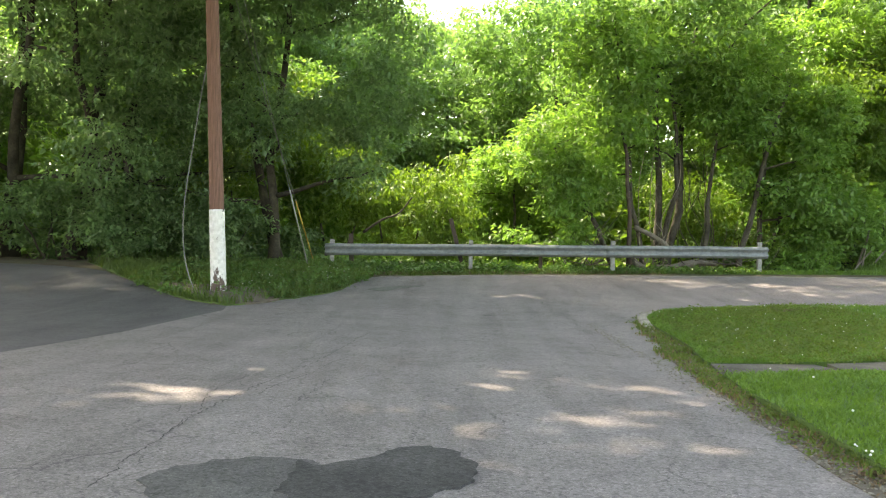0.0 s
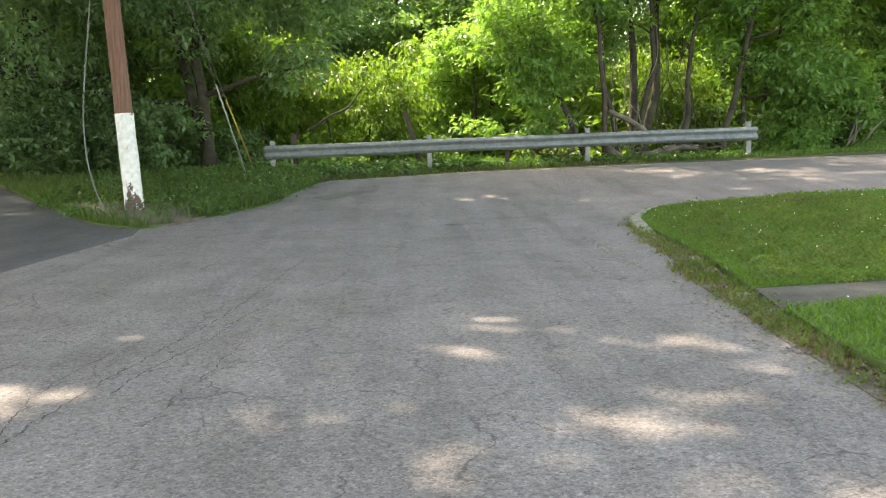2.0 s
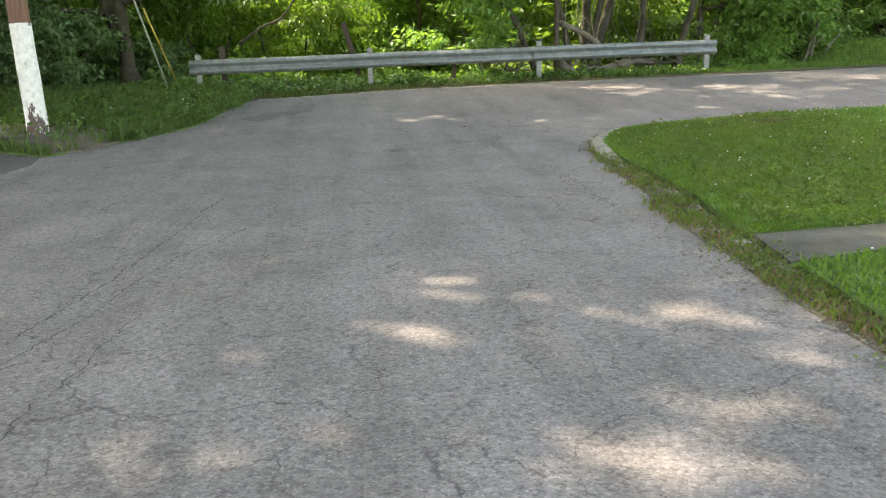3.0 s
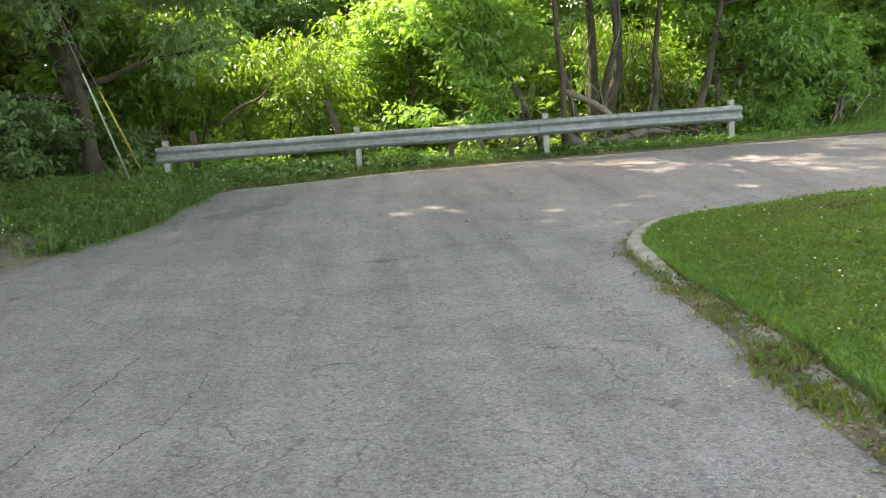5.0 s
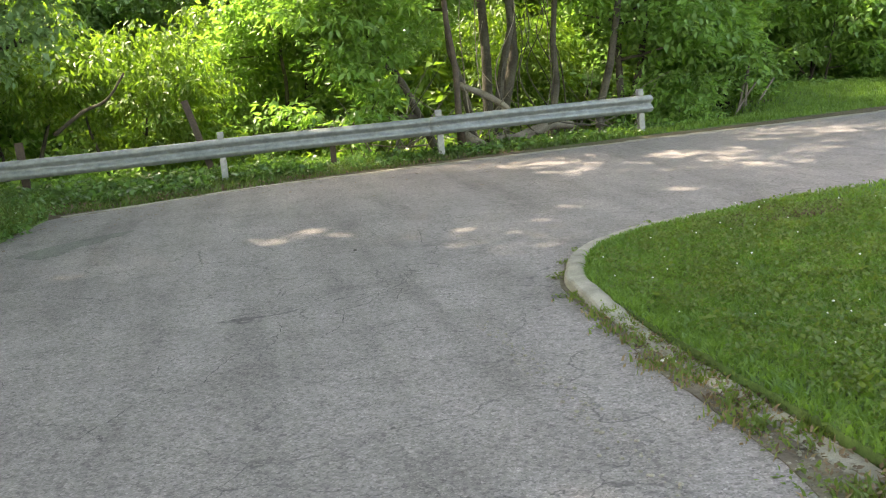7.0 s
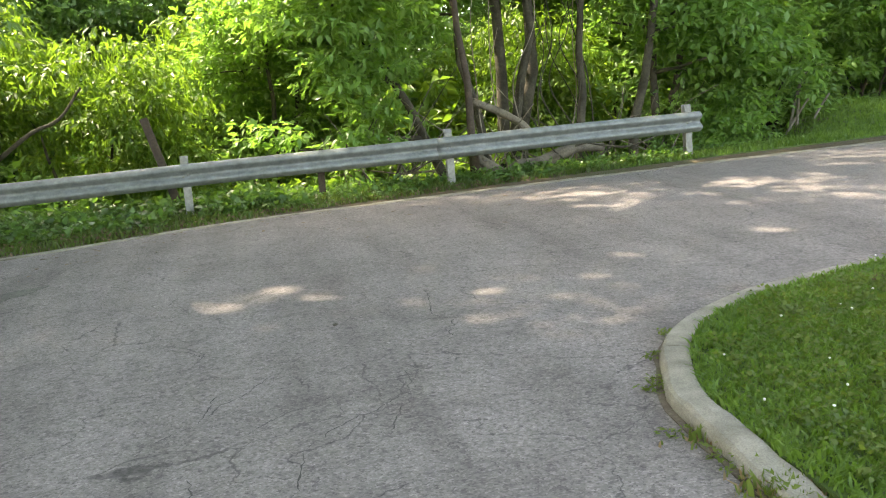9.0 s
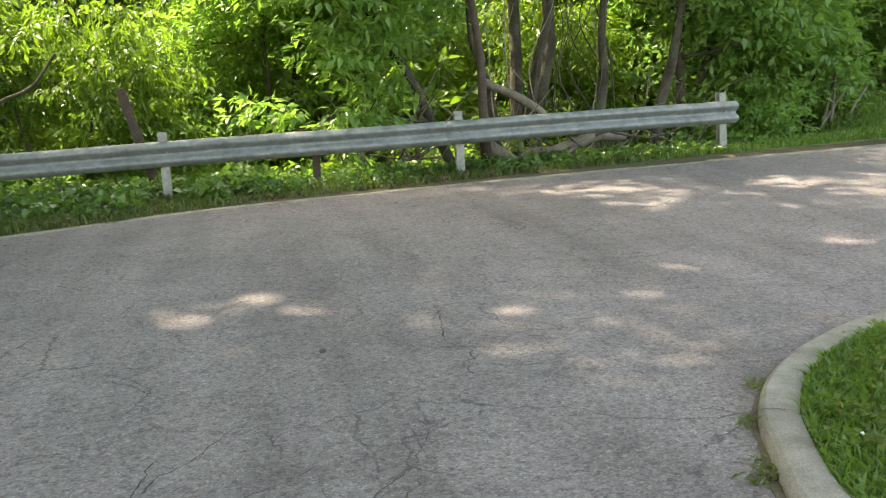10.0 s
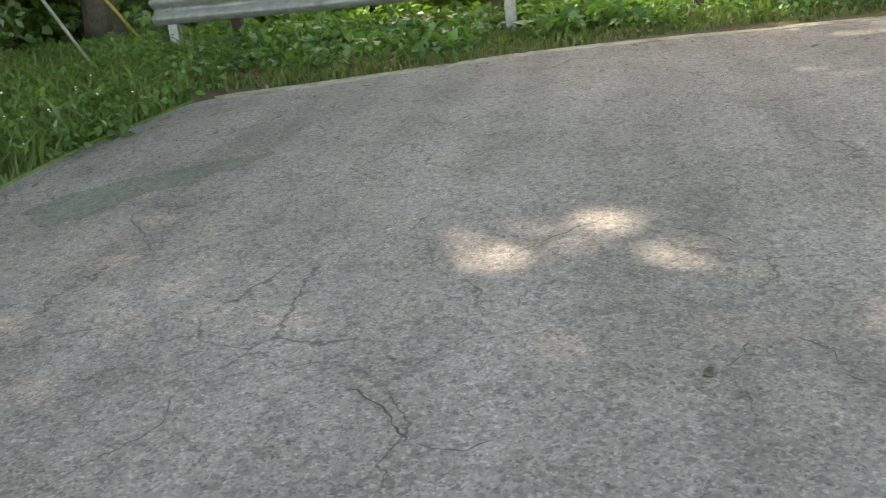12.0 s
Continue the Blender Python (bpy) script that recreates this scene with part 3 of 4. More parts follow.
guy((-3.45, 22.8, 0.5), POLE + LEAN * 8.6, M_GUARDPALE, "steel guy wire with a pale plastic guard")
guy((-3.48, 24.1, 0.5), POLE + LEAN * 7.4, M_GUARDYELLOW, "steel guy wire with a yellow plastic guard")


# ---- trees ----
def leaves_at(centres, radii, per, length, seed, droop=0.35, flat=0.5, width=0.5):
    """Folded leaves strewn round the centres: two triangles each."""
    r = np.random.default_rng(seed)
    n = len(centres) * per
    c = np.repeat(np.asarray(centres), per, axis=0)
    rad = np.repeat(np.asarray(radii), per)[:, None]
    o = r.normal(size=(n, 3))
    o /= np.linalg.norm(o, axis=1)[:, None]
    o *= r.random((n, 1)) ** 0.45
    ta = np.repeat(r.uniform(0, 2 * math.pi, len(centres)), per)
    tz = np.repeat(r.uniform(-0.5, 0.3, len(centres)), per)
    tw = np.stack([np.cos(ta), np.sin(ta), tz], 1)
    o[:, 2] *= flat
    o = o * 0.75 + tw * (o * tw).sum(1, keepdims=True) * 1.1
    p = c + o * rad
    a = o * 0.8 + r.normal(size=(n, 3)) * 0.6
    a[:, 2] -= droop
    a /= np.linalg.norm(a, axis=1)[:, None]
    up = r.normal(size=(n, 3)) * 0.45
    up[:, 2] += 1.0
    s = np.cross(a, up)
    s /= np.linalg.norm(s, axis=1)[:, None] + 1e-6
    nn = np.cross(s, a)
    L = length * r.uniform(0.6, 1.25, (n, 1))
    W = L * width * r.uniform(0.8, 1.2, (n, 1))
    v = np.empty((n, 4, 3))
    v[:, 0] = p
    v[:, 1] = p + a * L * 0.42 + s * W * 0.5 + nn * W * 0.18
    v[:, 2] = p + a * L - nn * L * 0.12
    v[:, 3] = p + a * L * 0.42 - s * W * 0.5 + nn * W * 0.18
    k = np.arange(n)[:, None] * 4
    t = np.concatenate([k + np.array([[0, 1, 2]]), k + np.array([[0, 2, 3]])])
    return v.reshape(-1, 3), t


def crooked(a, b, n, wob, seed):
    r = random.Random(seed)
    a, b = Vector(a), Vector(b)
    w = (b - a).length * wob
    pts, off = [], Vector((0, 0, 0))
    for i in range(n + 1):
        t = i / n
        pts.append(a.lerp(b, t) + off * math.sin(math.pi * min(1, t * 1.0)) if 0 < i < n else a.lerp(b, t))
        off += Vector((r.uniform(-w, w), r.uniform(-w, w), r.uniform(-w, w) * 0.4))
    return pts


def make_tree(seed, stems, blobs, clumps, per, leaf, leaf_mat, bark, clump_r=0.6, trunk_r=0.14, limbs=26, droop=0.35, flat=0.5, name="tree", width=0.5, gaps=-0.12):
    """A tree round its own foot: stems are (base, top) pairs, blobs (centre, radii) shape the crown."""
    r = random.Random(seed)
    root = new(name)
    wood = []
    nodes = []
    for i, (b0, t0) in enumerate(stems):
        pts = crooked(b0, t0, 8, 0.024, seed * 31 + i)
        rr = trunk_r * r.uniform(0.75, 1.1)
        rad = [rr * (1.35 if k == 0 else 1.0) * (1 - 0.085 * k) for k in range(9)]
        wood.append(tube(pts, rad, 9))
        nodes += [(p, q) for p, q in list(zip(pts, rad))[2:]]
    cs, rs = [], []
    weight = [b[1][0] * b[1][1] * b[1][2] for b in blobs]
    tries = 0
    while len(cs) < clumps and tries < clumps * 20:
        tries += 1
        (c, rad) = r.choices(blobs, weight)[0]
        d = Vector((r.gauss(0, 1), r.gauss(0, 1), r.gauss(0, 1))).normalized() * r.random() ** 0.36
        p = Vector((c[0] + d.x * rad[0], c[1] + d.y * rad[1], c[2] + d.z * rad[2]))
        if noise.noise(p * 0.55 + Vector((seed * 3.7, 0, 0))) < gaps:
            continue
        cs.append(p)
        rs.append(clump_r * r.uniform(0.6, 1.3))
    for i in range(min(limbs, len(cs))):
        c = cs[i]
        s, q = min(nodes, key=lambda a: (a[0] - c).length + (3 if a[0].z > c.z + 0.5 else 0))
        q = min(q * 0.6, 0.075)
        pts = crooked(s, c, 5, 0.06, seed * 77 + i)
        wood.append(tube(pts, [q * (1 - 0.15 * k) for k in range(6)], 6))
        nodes += [(pts[k], q * (1 - 0.15 * k)) for k in (2, 3, 4)]
    v, f = join(wood)
    child("trunk", mesh_from("trunk", v, f, bark, True), root)
    lv, lt = leaves_at([tuple(c) for c in cs], rs, per, leaf, seed, droop, flat, width)
    child("crown", mesh_tris("crown", lv, lt, leaf_mat), root)
    return root


def put(ob, x, y, label, z=None, turn=0.0, size=1.0, sink=0.15):
    zz = float(land_z(x, y)) - sink if z is None else z
    ob.matrix_basis = pose(x, y, zz, 0, 0, turn) @ Matrix.Scale(size, 4)
    return tagged(ob, label, "tree")


def again(ob, x, y, label, turn=0.0, size=1.0, sink=0.15):
    return tagged(copy_thing(ob, pose(x, y, float(land_z(x, y)) - sink, 0, 0, turn) @ Matrix.Scale(size, 4)), label, "tree")


# the many-stemmed bright tree behind the rail's far half
bright = make_tree(3, [((-0.1, 0, 0), (-0.7, 0.2, 6.2)), ((0.35, 0.2, 0), (0.6, 0.4, 7.0)), ((1.4, -0.2, 0), (2.0, 0.0, 6.2)), ((2.35, -0.3, 0), (4.0, -0.2, 6.6)), ((-0.4, 0.1, 0), (-2.9, -0.6, 4.6))],
                   [((-1.9, -0.3, 4.6), (2.1, 1.7, 1.6)), ((0.6, 0.0, 6.3), (2.4, 1.7, 1.7)), ((3.2, 0.0, 6.0), (2.0, 1.6, 1.9)), ((-3.1, -0.9, 3.1), (1.5, 1.1, 1.0)), ((3.6, -0.3, 4.2), (1.6, 1.2, 1.2)), ((-2.9, -0.9, 2.0), (1.3, 0.7, 0.7)), ((-0.6, -0.9, 5.0), (1.2, 0.8, 0.6)), ((1.8, 0.2, 8.0), (0.9, 0.8, 0.9)), ((5.3, 0.0, 5.6), (0.9, 0.9, 1.1))],
                   900, 32, 0.18, L_BRIGHT, M_BARK, 0.42, 0.115, 120, 0.3, 0.32, width=0.46, gaps=-0.03)
put(bright, 5.9, 26.4, "many-stemmed tree with fresh light green leaves behind the guardrail", sink=0.1)
# old trunks in its midst
old = make_tree(5, [((0, 0, 0), (0.3, 0.3, 8.5)), ((0.45, 0.2, 0), (1.4, 0.5, 9.0))], [((0.8, 0.6, 9.0), (2.6, 2.2, 2.4)), ((-1.0, 1.5, 8.0), (2.0, 2.0, 2.0))], 320, 30, 0.2, L_MID, M_BARK, 0.46, 0.15, 60)
put(old, 6.05, 26.9, "thick old trunk wrapped in vines with a mid green crown")
side = make_tree(6, [((0, 0, 0), (0.5, 0.0, 6.5)), ((0.1, 0, 0), (1.7, 0.4, 6.0))], [((0.6, 0, 6.0), (2.3, 2.0, 2.0)), ((1.6, -0.4, 4.2), (1.7, 1.4, 1.2))], 420, 30, 0.2, L_BRIGHT, M_BARK, 0.42, 0.11, 70, 0.3, 0.36)
put(side, 9.1, 27.2, "slim leaning tree with bright green leaves")
slim = make_tree(8, [((0, 0, 0), (-0.42, 0.15, 6.4))], [((-0.5, 0.2, 6.0), (1.5, 1.3, 1.6)), ((-0.2, 0.1, 4.4), (0.9, 0.8, 0.8))], 170, 28, 0.2, L_BRIGHT, M_RUST, 0.4, 0.085, 40, 0.3, 0.36)
put(slim, 4.97, 24.4, "slender reddish-brown trunk standing close behind the guardrail", sink=0.1)

# tall dark trees over the side lane
dark = make_tree(11, [((0, 0, 0), (0.4, -0.8, 9.0)), ((0.2, 0.2, 0), (-1.5, 0.4, 8.0))],
                 [((0.2, -1.0, 8.5), (3.6, 3.0, 3.2)), ((-2.6, -0.8, 5.6), (2.5, 2.2, 1.8)), ((2.5, -1.2, 5.4), (2.0, 2.0, 1.9)), ((0.0, -1.2, 4.0), (2.6, 1.6, 1.2)), ((-1.8, -1.4, 2.7), (2.4, 1.2, 0.9)), ((2.0, -1.5, 3.0), (2.0, 1.2, 0.9))],
                 1000, 34, 0.17, L_DARK, M_BARK, 0.46, 0.17, 100, 0.45, 0.45, gaps=-0.03)
put(dark, -4.9, 25.3, "tall dark green tree overhanging the verge")
again(dark, -9.2, 25.6, "tall dark green tree beside the side lane", 75, 1.08)
again(dark, -13.2, 27.0, "large shady tree with a thick grey trunk", 160, 1.25)
# added mostly out of view, to keep the sun off the side lane
again(dark, -15.2, 25.6, "large dark tree by the side lane", 280, 1.3)
again(dark, -17.5, 24.5, "large dark tree by the side lane", 230, 1.2)

# backlit yellow-green growth in the gap behind the rail
yellow = make_tree(21, [((0, 0, 0), (0.5, 0.2, 4.2)), ((0.1, 0.1, 0), (-0.9, 0.3, 3.8))], [((0.2, 0, 4.2), (2.0, 1.6, 1.5)), ((-0.6, -0.3, 2.6), (1.8, 1.3, 1.1)), ((1.2, -0.2, 2.4), (1.4, 1.2, 1.0))],
                   380, 34, 0.175, L_YELLOW, M_BARK, 0.42, 0.07, 80, 0.85, 0.4, width=0.38, gaps=-0.02)
put(yellow, -1.4, 29.3, "young yellow-green tree lit through its leaves")
again(yellow, -4.0, 29.8, "young yellow-green tree lit through its leaves", 200, 1.15)
again(yellow, 12.4, 30.0, "young yellow-green tree at the wood's edge", 50, 1.25)
again(yellow, 17.0, 31.5, "young yellow-green tree at the wood's edge", 150, 1.4)
again(bright, 10.6, 31.6, "many-stemmed tree with light green leaves in the wood", 95, 1.0)
again(bright, 15.8, 33.0, "many-stemmed tree with light green leaves at the wood's edge", 200, 1.1)
again(bright, 21.5, 33.5, "many-stemmed tree with light green leaves at the wood's edge", 310, 1.15)
again(bright, -8.0, 32.0, "many-stemmed tree with light green leaves in the wood", 45, 1.0)
again(bright, -15.0, 34.0, "many-stemmed tree with light green leaves in the wood", 160, 1.15)
again(side, 1.9, 30.6, "slim tree with bright green leaves in the ravine", 30, 0.85)
again(yellow, 0.9, 34.0, "young yellow-green tree deep in the wood", 80, 1.2)
again(yellow, -6.6, 28.6, "young yellow-green tree beside dark trunks", 20, 1.2)
again(side, 4.6, 32.0, "slim tree with bright green leaves in the ravine", 140, 1.0)
again(yellow, 7.6, 30.2, "young yellow-green tree between the old stems", 300, 1.0)

# the wood behind
mid = make_tree(31, [((0, 0, 0), (0.4, 0.2, 12.0))], [((0, 0, 11), (3.6, 3.4, 3.4)), ((-1.2, 0.4, 7.4), (3.6, 3.0, 2.2)), ((1.4, -0.4, 5.0), (3.0, 2.6, 1.8))], 680, 30, 0.26, L_MID, M_BARK, 0.56, 0.2, 60, gaps=-0.06)
put(mid, 3.6, 37.5, "tall mid green tree in the wood")
for x, y, t, s in ((-3.8, 43, 40, 1.0), (9.8, 35.5, 120, 1.0), (-8.5, 41, 200, 1.15), (14.5, 37, 260, 1.05), (21, 36, 20, 1.1), (7.0, 45, 90, 1.1), (-14, 44, 310, 1.2), (27, 40, 70, 1.2), (17.5, 45, 170, 1.2),
                   (0.0, 47, 250, 0.95), (-3.2, 39.5, 130, 0.85), (1.6, 42, 30, 0.8), (-8.0, 37.5, 75, 0.8), (-21, 42, 10, 1.2), (31, 33, 220, 1.1)):
    again(mid, x, y, "tall mid green tree in the wood", t, s)
# distant trees; no haze in the air, the pale leaf colour carries it
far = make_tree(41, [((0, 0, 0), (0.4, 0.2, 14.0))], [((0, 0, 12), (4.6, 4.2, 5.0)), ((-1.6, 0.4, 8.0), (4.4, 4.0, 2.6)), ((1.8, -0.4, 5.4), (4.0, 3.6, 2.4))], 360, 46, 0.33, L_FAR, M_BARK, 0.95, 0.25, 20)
put(far, 9.0, 58, "large distant tree, haze put into its pale green leaves")
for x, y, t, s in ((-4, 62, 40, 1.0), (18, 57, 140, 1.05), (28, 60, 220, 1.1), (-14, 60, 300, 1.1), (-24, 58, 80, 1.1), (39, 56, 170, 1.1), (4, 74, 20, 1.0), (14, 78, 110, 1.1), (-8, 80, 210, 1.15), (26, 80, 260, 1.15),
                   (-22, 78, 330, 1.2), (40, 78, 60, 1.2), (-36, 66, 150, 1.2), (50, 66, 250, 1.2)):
    again(far, x, y, "large distant tree, haze put into its pale green leaves", t, s)

# tall trees added by lane and road, unseen crowns reaching over to shade it
over = make_tree(61, [((0, 0, 0), (3.0, 0.3, 9.5)), ((0.2, 0.2, 0), (0.5, 1.2, 10.0))],
                 [((1.5, 0.5, 11.0), (4.2, 3.8, 2.6)), ((5.6, 0.0, 10.6), (4.0, 3.6, 2.2)), ((9.4, -0.4, 10.6), (3.6, 3.5, 1.8)), ((13.2, -0.6, 10.9), (3.2, 3.2, 1.6))], 640, 46, 0.3, L_MID, M_BARK, 0.85, 0.26, 60, gaps=-0.16)
put(over, -11.5, 9.5, "tall spreading tree added to shade the road, its crown out of view")
for x, y, t, s in ((-11.0, 5.0, 8, 1.0), (-13.2, 16.4, 22, 1.08), (-14.2, 17.2, 9, 1.06), (-10.8, 25.2, -3, 1.0), (20.0, 28.8, 197, 1.15), (-12.5, 14.2, 4, 1.0), (-12.0, -1.0, 4, 1.0), (21.5, 26.0, 190, 1.1), (22.5, 23.0, 186, 1.1)):
    again(over, x, y, "tall spreading tree added to shade the road, its crown out of view", t, s)


# ---- bushes ----
def bush(seed, radii, clumps, per, leaf, mat, bark=M_BARK, droop=0.3):
    rx, ry, rz = radii
    stems = [((random.Random(seed + i).uniform(-0.2, 0.2), 0, 0), (random.Random(seed + i + 9).uniform(-rx, rx) * 0.7, random.Random(seed + i + 5).uniform(-ry, ry) * 0.6, rz * 1.3)) for i in range(4)]
    return make_tree(seed, stems, [((0, 0, rz), radii)], clumps * 2, per // 3, leaf * 1.3, mat, bark, 0.3, 0.03, 20, droop, 0.5, name="bush", gaps=-0.2)


def put_bush(ob, x, y, label, turn=0.0, size=1.0):
    ob.matrix_basis = pose(x, y, float(land_z(x, y)) - 0.1, 0, 0, turn) @ Matrix.Scale(size, 4)
    return tagged(ob, label, "bush")


# b1: the brighter leaf green stands in for sunlight missing among the trees
b1 = bush(51, (1.5, 1.2, 1.1), 90, 90, 0.12, L_BRIGHT)
put_bush(b1, 10.6, 26.8, "dense bush at the rail's end, coloured bright in place of sun")
b2_ = bush(52, (1.7, 1.3, 1.3), 90, 90, 0.12, L_BRIGHT)
put_bush(b2_, 14.0, 29.5, "leafy bright green bush beside the mown verge")
b4 = bush(54, (1.6, 1.1, 1.4), 80, 78, 0.15, L_YELLOW)
put_bush(b4, 4.2, 27.6, "sunlit yellow-green bush in the ravine behind the rail")
b5 = bush(55, (1.6, 1.2, 1.3), 90, 90, 0.1, L_MID)
put_bush(b5, 2.3, 31.8, "mid green shrub filling the ravine")
b3 = bush(53, (1.4, 1.2, 1.0), 90, 90, 0.11, L_DARK)
put_bush(b3, -6.2, 24.6, "dark shaded bush under the trees")
for src, x, y, t, s, lab in ((b1, 12.2, 28.0, 40, 1.2, "dense bush coloured bright in place of sun"), (b1, 16.3, 29.6, 140, 1.4, "dense bush coloured bright in place of sun"), (b2_, 18.8, 29.5, 60, 1.4, "leafy bright green bush"),
                             (b1, 22.0, 30.2, 260, 1.6, "dense bush coloured bright in place of sun"), (b2_, 25.5, 30.5, 10, 1.6, "leafy bright green bush"), (b2_, 9.7, 28.4, 200, 1.0, "leafy bush behind the rail's end"),
                             (b3, -8.6, 24.2, 100, 1.1, "dark shaded bush under the trees"), (b3, -11.0, 24.8, 220, 1.2, "dark shaded bush under the trees"), (b3, -14.5, 25.2, 300, 1.3, "dark shaded bush under the trees"),
                             (b3, -5.2, 27.8, 30, 1.2, "dark shaded bush under the trees"), (b1, 3.4, 28.6, 70, 1.1, "leafy bush in the ravine"), (b1, -2.4, 27.4, 170, 1.1, "leafy bush in the ravine"),
                             (b1, 6.0, 29.8, 310, 1.3, "leafy bush in the ravine"), (b2_, 0.8, 28.4, 250, 0.9, "bright bush in the ravine"), (b5, 3.4, 32.2, 40, 1.5, "mid green shrub filling the ravine"), (b5, 1.0, 31.4, 290, 1.4, "mid green shrub filling the ravine"), (b5, 3.7, 34.2, 70, 2.0, "mid green shrub filling the ravine"), (b5, 0.3, 33.2, 150, 2.1, "mid green shrub filling the ravine"), (b5, 5.0, 33.4, 240, 2.1, "mid green shrub filling the ravine"),
                             (b5, 2.0, 36.5, 310, 2.2, "mid green shrub filling the ravine"), (b5, 10.6, 29.2, 20, 1.6, "mid green shrub at the rail's end"),
                             (b4, 6.9, 28.2, 80, 1.2, "sunlit yellow-green bush between the stems"), (b4, 9.2, 29.2, 160, 1.3, "sunlit yellow-green bush between the stems"), (b4, 1.2, 29.6, 30, 1.1, "sunlit yellow-green bush in the ravine"),
                             (b4, 5.4, 31.0, 220, 1.7, "tall yellow-green bush in the ravine"), (b4, -6.6, 27.6, 130, 1.3, "yellow-green bush behind dark trunks"), (b4, 11.6, 30.2, 300, 1.6, "tall yellow-green bush at the wood's edge"),
                             (b4, 7.8, 31.5, 20, 2.0, "tall yellow-green bush between the stems"), (b4, -9.8, 28.5, 200, 1.6, "yellow-green bush behind dark trunks"),
                             (b3, -17.5, 26.5, 40, 1.4, "dark shaded bush under the trees")):
    c = copy_thing(src, pose(x, y, float(land_z(x, y)) - 0.1, 0, 0, t) @ Matrix.Scale(s, 4))
    tagged(c, lab, "bush")

# understorey shrubs: bright leaf colours replace the sun that the crowns keep off
for i, (x, y, s) in enumerate(((1.6, 32.8, 1.6), (2.8, 35.2, 1.9), (0.6, 37.5, 2.0), (3.2, 40, 2.2), (-3.2, 34, 1.8), (-10, 31, 2.0), (-16, 31, 2.4), (-22, 30, 2.4), (-27, 27, 2.4), (-6, 34, 2.0), (-1, 36, 2.2), (6, 38, 2.3), (11, 33, 2.0), (15, 34, 2.2), (20, 33.5, 2.4), (25, 35, 2.6), (31, 36, 2.6), (-13, 38, 2.4), (-20, 38, 2.6), (1.5, 42, 2.2),
                               (10, 43, 2.4), (-7, 45, 2.4), (18, 46, 2.6), (30, 29.5, 1.8), (37, 33, 2.2), (-31, 33, 2.6))):
    c = copy_thing((b1, b2_, b1)[i % 3], pose(x, y, float(land_z(x, y)) - 0.15, 0, 0, i * 67) @ Matrix.Scale(s, 4))
    tagged(c, "large leafy shrub in the wood's understorey", "bush")


# ---- verge turf ----
verge_l = [(a[0], a[1]) for a in ragged(EDGE_NORTH, 0.06, 2.2, 7.7) if a[0] < -1.6] + ragged(EDGE_DRIVE, 0.07, 2.0, 1.9)[1:22] + [(-9.5, 23.6), (-6, 24.2), (-3.2, 24.4), (-1.9, 23.0)]
tagged(sheet("verge", verge_l, lambda x, y: land_z(x, y) + 0.02, 0.4, M_TURF, 0.05), "grassy roadside verge round the pole, in shade", "verge", kind="structure")
verge_r = [(6.5, 23.25), (8.1, 23.42), (11.3, 23.6), (16, 24.2), (30, 25.3), (45, 26), (45, 34), (30, 33.5), (20, 32.0), (15, 30.6), (12.4, 27.6), (10.2, 25.4), (8.9, 24.2)]
tagged(sheet("verge", smooth_line(verge_r + verge_r[:1], 0.4)[:-1], lambda x, y: land_z(x, y) + 0.025, 0.5, M_TURF, 0.05), "mown grass verge rising beside the road", "verge", kind="structure")
worn = [(-4.1, 15.95), (-3.5, 15.6), (-3.0, 16.2), (-3.1, 17.2), (-3.7, 18.2), (-4.9, 18.7), (-6.2, 18.8), (-5.6, 17.9), (-4.8, 16.75)]
tagged(sheet("bare_soil", ragged(smooth_line(worn + worn[:1], 0.15)[:-1], 0.08, 3, 5), lambda x, y: land_z(x, y) + 0.034, 0.3, M_DIRT, 0.05), "worn bare soil at the foot of the pole", "soil", kind="structure")


# ---- grass and low plants ----
def strewn(poly, count, seed, box=None):
    r = np.random.default_rng(seed)
    q = np.array([(a[0], a[1]) for a in poly])
    lo, hi = (q.min(0), q.max(0)) if box is None else (np.array(box[:2]), np.array(box[2:]))
    out = np.empty((0, 2))
    for _ in range(30):
        p = r.uniform(lo, hi, (count * 2, 2))
        out = np.concatenate([out, p[inside(p[:, 0], p[:, 1], q)]])
        if len(out) >= count:
            break
    return out[:count]


def blades(name, groups, zf, material, label, seed, category="grass", lean=0.5, wide=0.007):
    """Grass: groups of (points, least height, greatest height)."""
    r = np.random.default_rng(seed)
    vs, ts, o = [], [], 0
    for p, h0, h1 in groups:
        n = len(p)
        tuft = np.array([noise.noise(Vector((a * 1.7, b2 * 1.7, seed))) for a, b2 in p[:: 1 if n < 4000 else 8]])
        tuft = np.repeat(tuft, 1 if n < 4000 else 8)[:n]
        h = r.uniform(h0, h1, n) * (1 + 0.5 * tuft)
        z = zf(p[:, 0], p[:, 1]) - 0.004
        a = r.uniform(0, 2 * math.pi, n)
        w = wide * r.uniform(0.7, 1.5, n) * (0.6 + h / h1)
        d = r.uniform(0.1, lean, n) * h
        b = r.uniform(0, 2 * math.pi, n)
        root = np.stack([p[:, 0], p[:, 1], z], 1)
        s = np.stack([np.cos(a), np.sin(a), 0 * a], 1) * w[:, None] * 0.5
        f = np.stack([np.cos(b), np.sin(b), 0 * a], 1)
        midp = root + f * (d * 0.3)[:, None] + np.stack([0 * a, 0 * a, h * 0.6], 1)
        tip = root + f * d[:, None] + np.stack([0 * a, 0 * a, h], 1)
        v = np.stack([root - s, root + s, midp + s * 0.8, midp - s * 0.8, tip], 1).reshape(-1, 3)
        k = o + np.arange(n)[:, None] * 5
        vs.append(v)
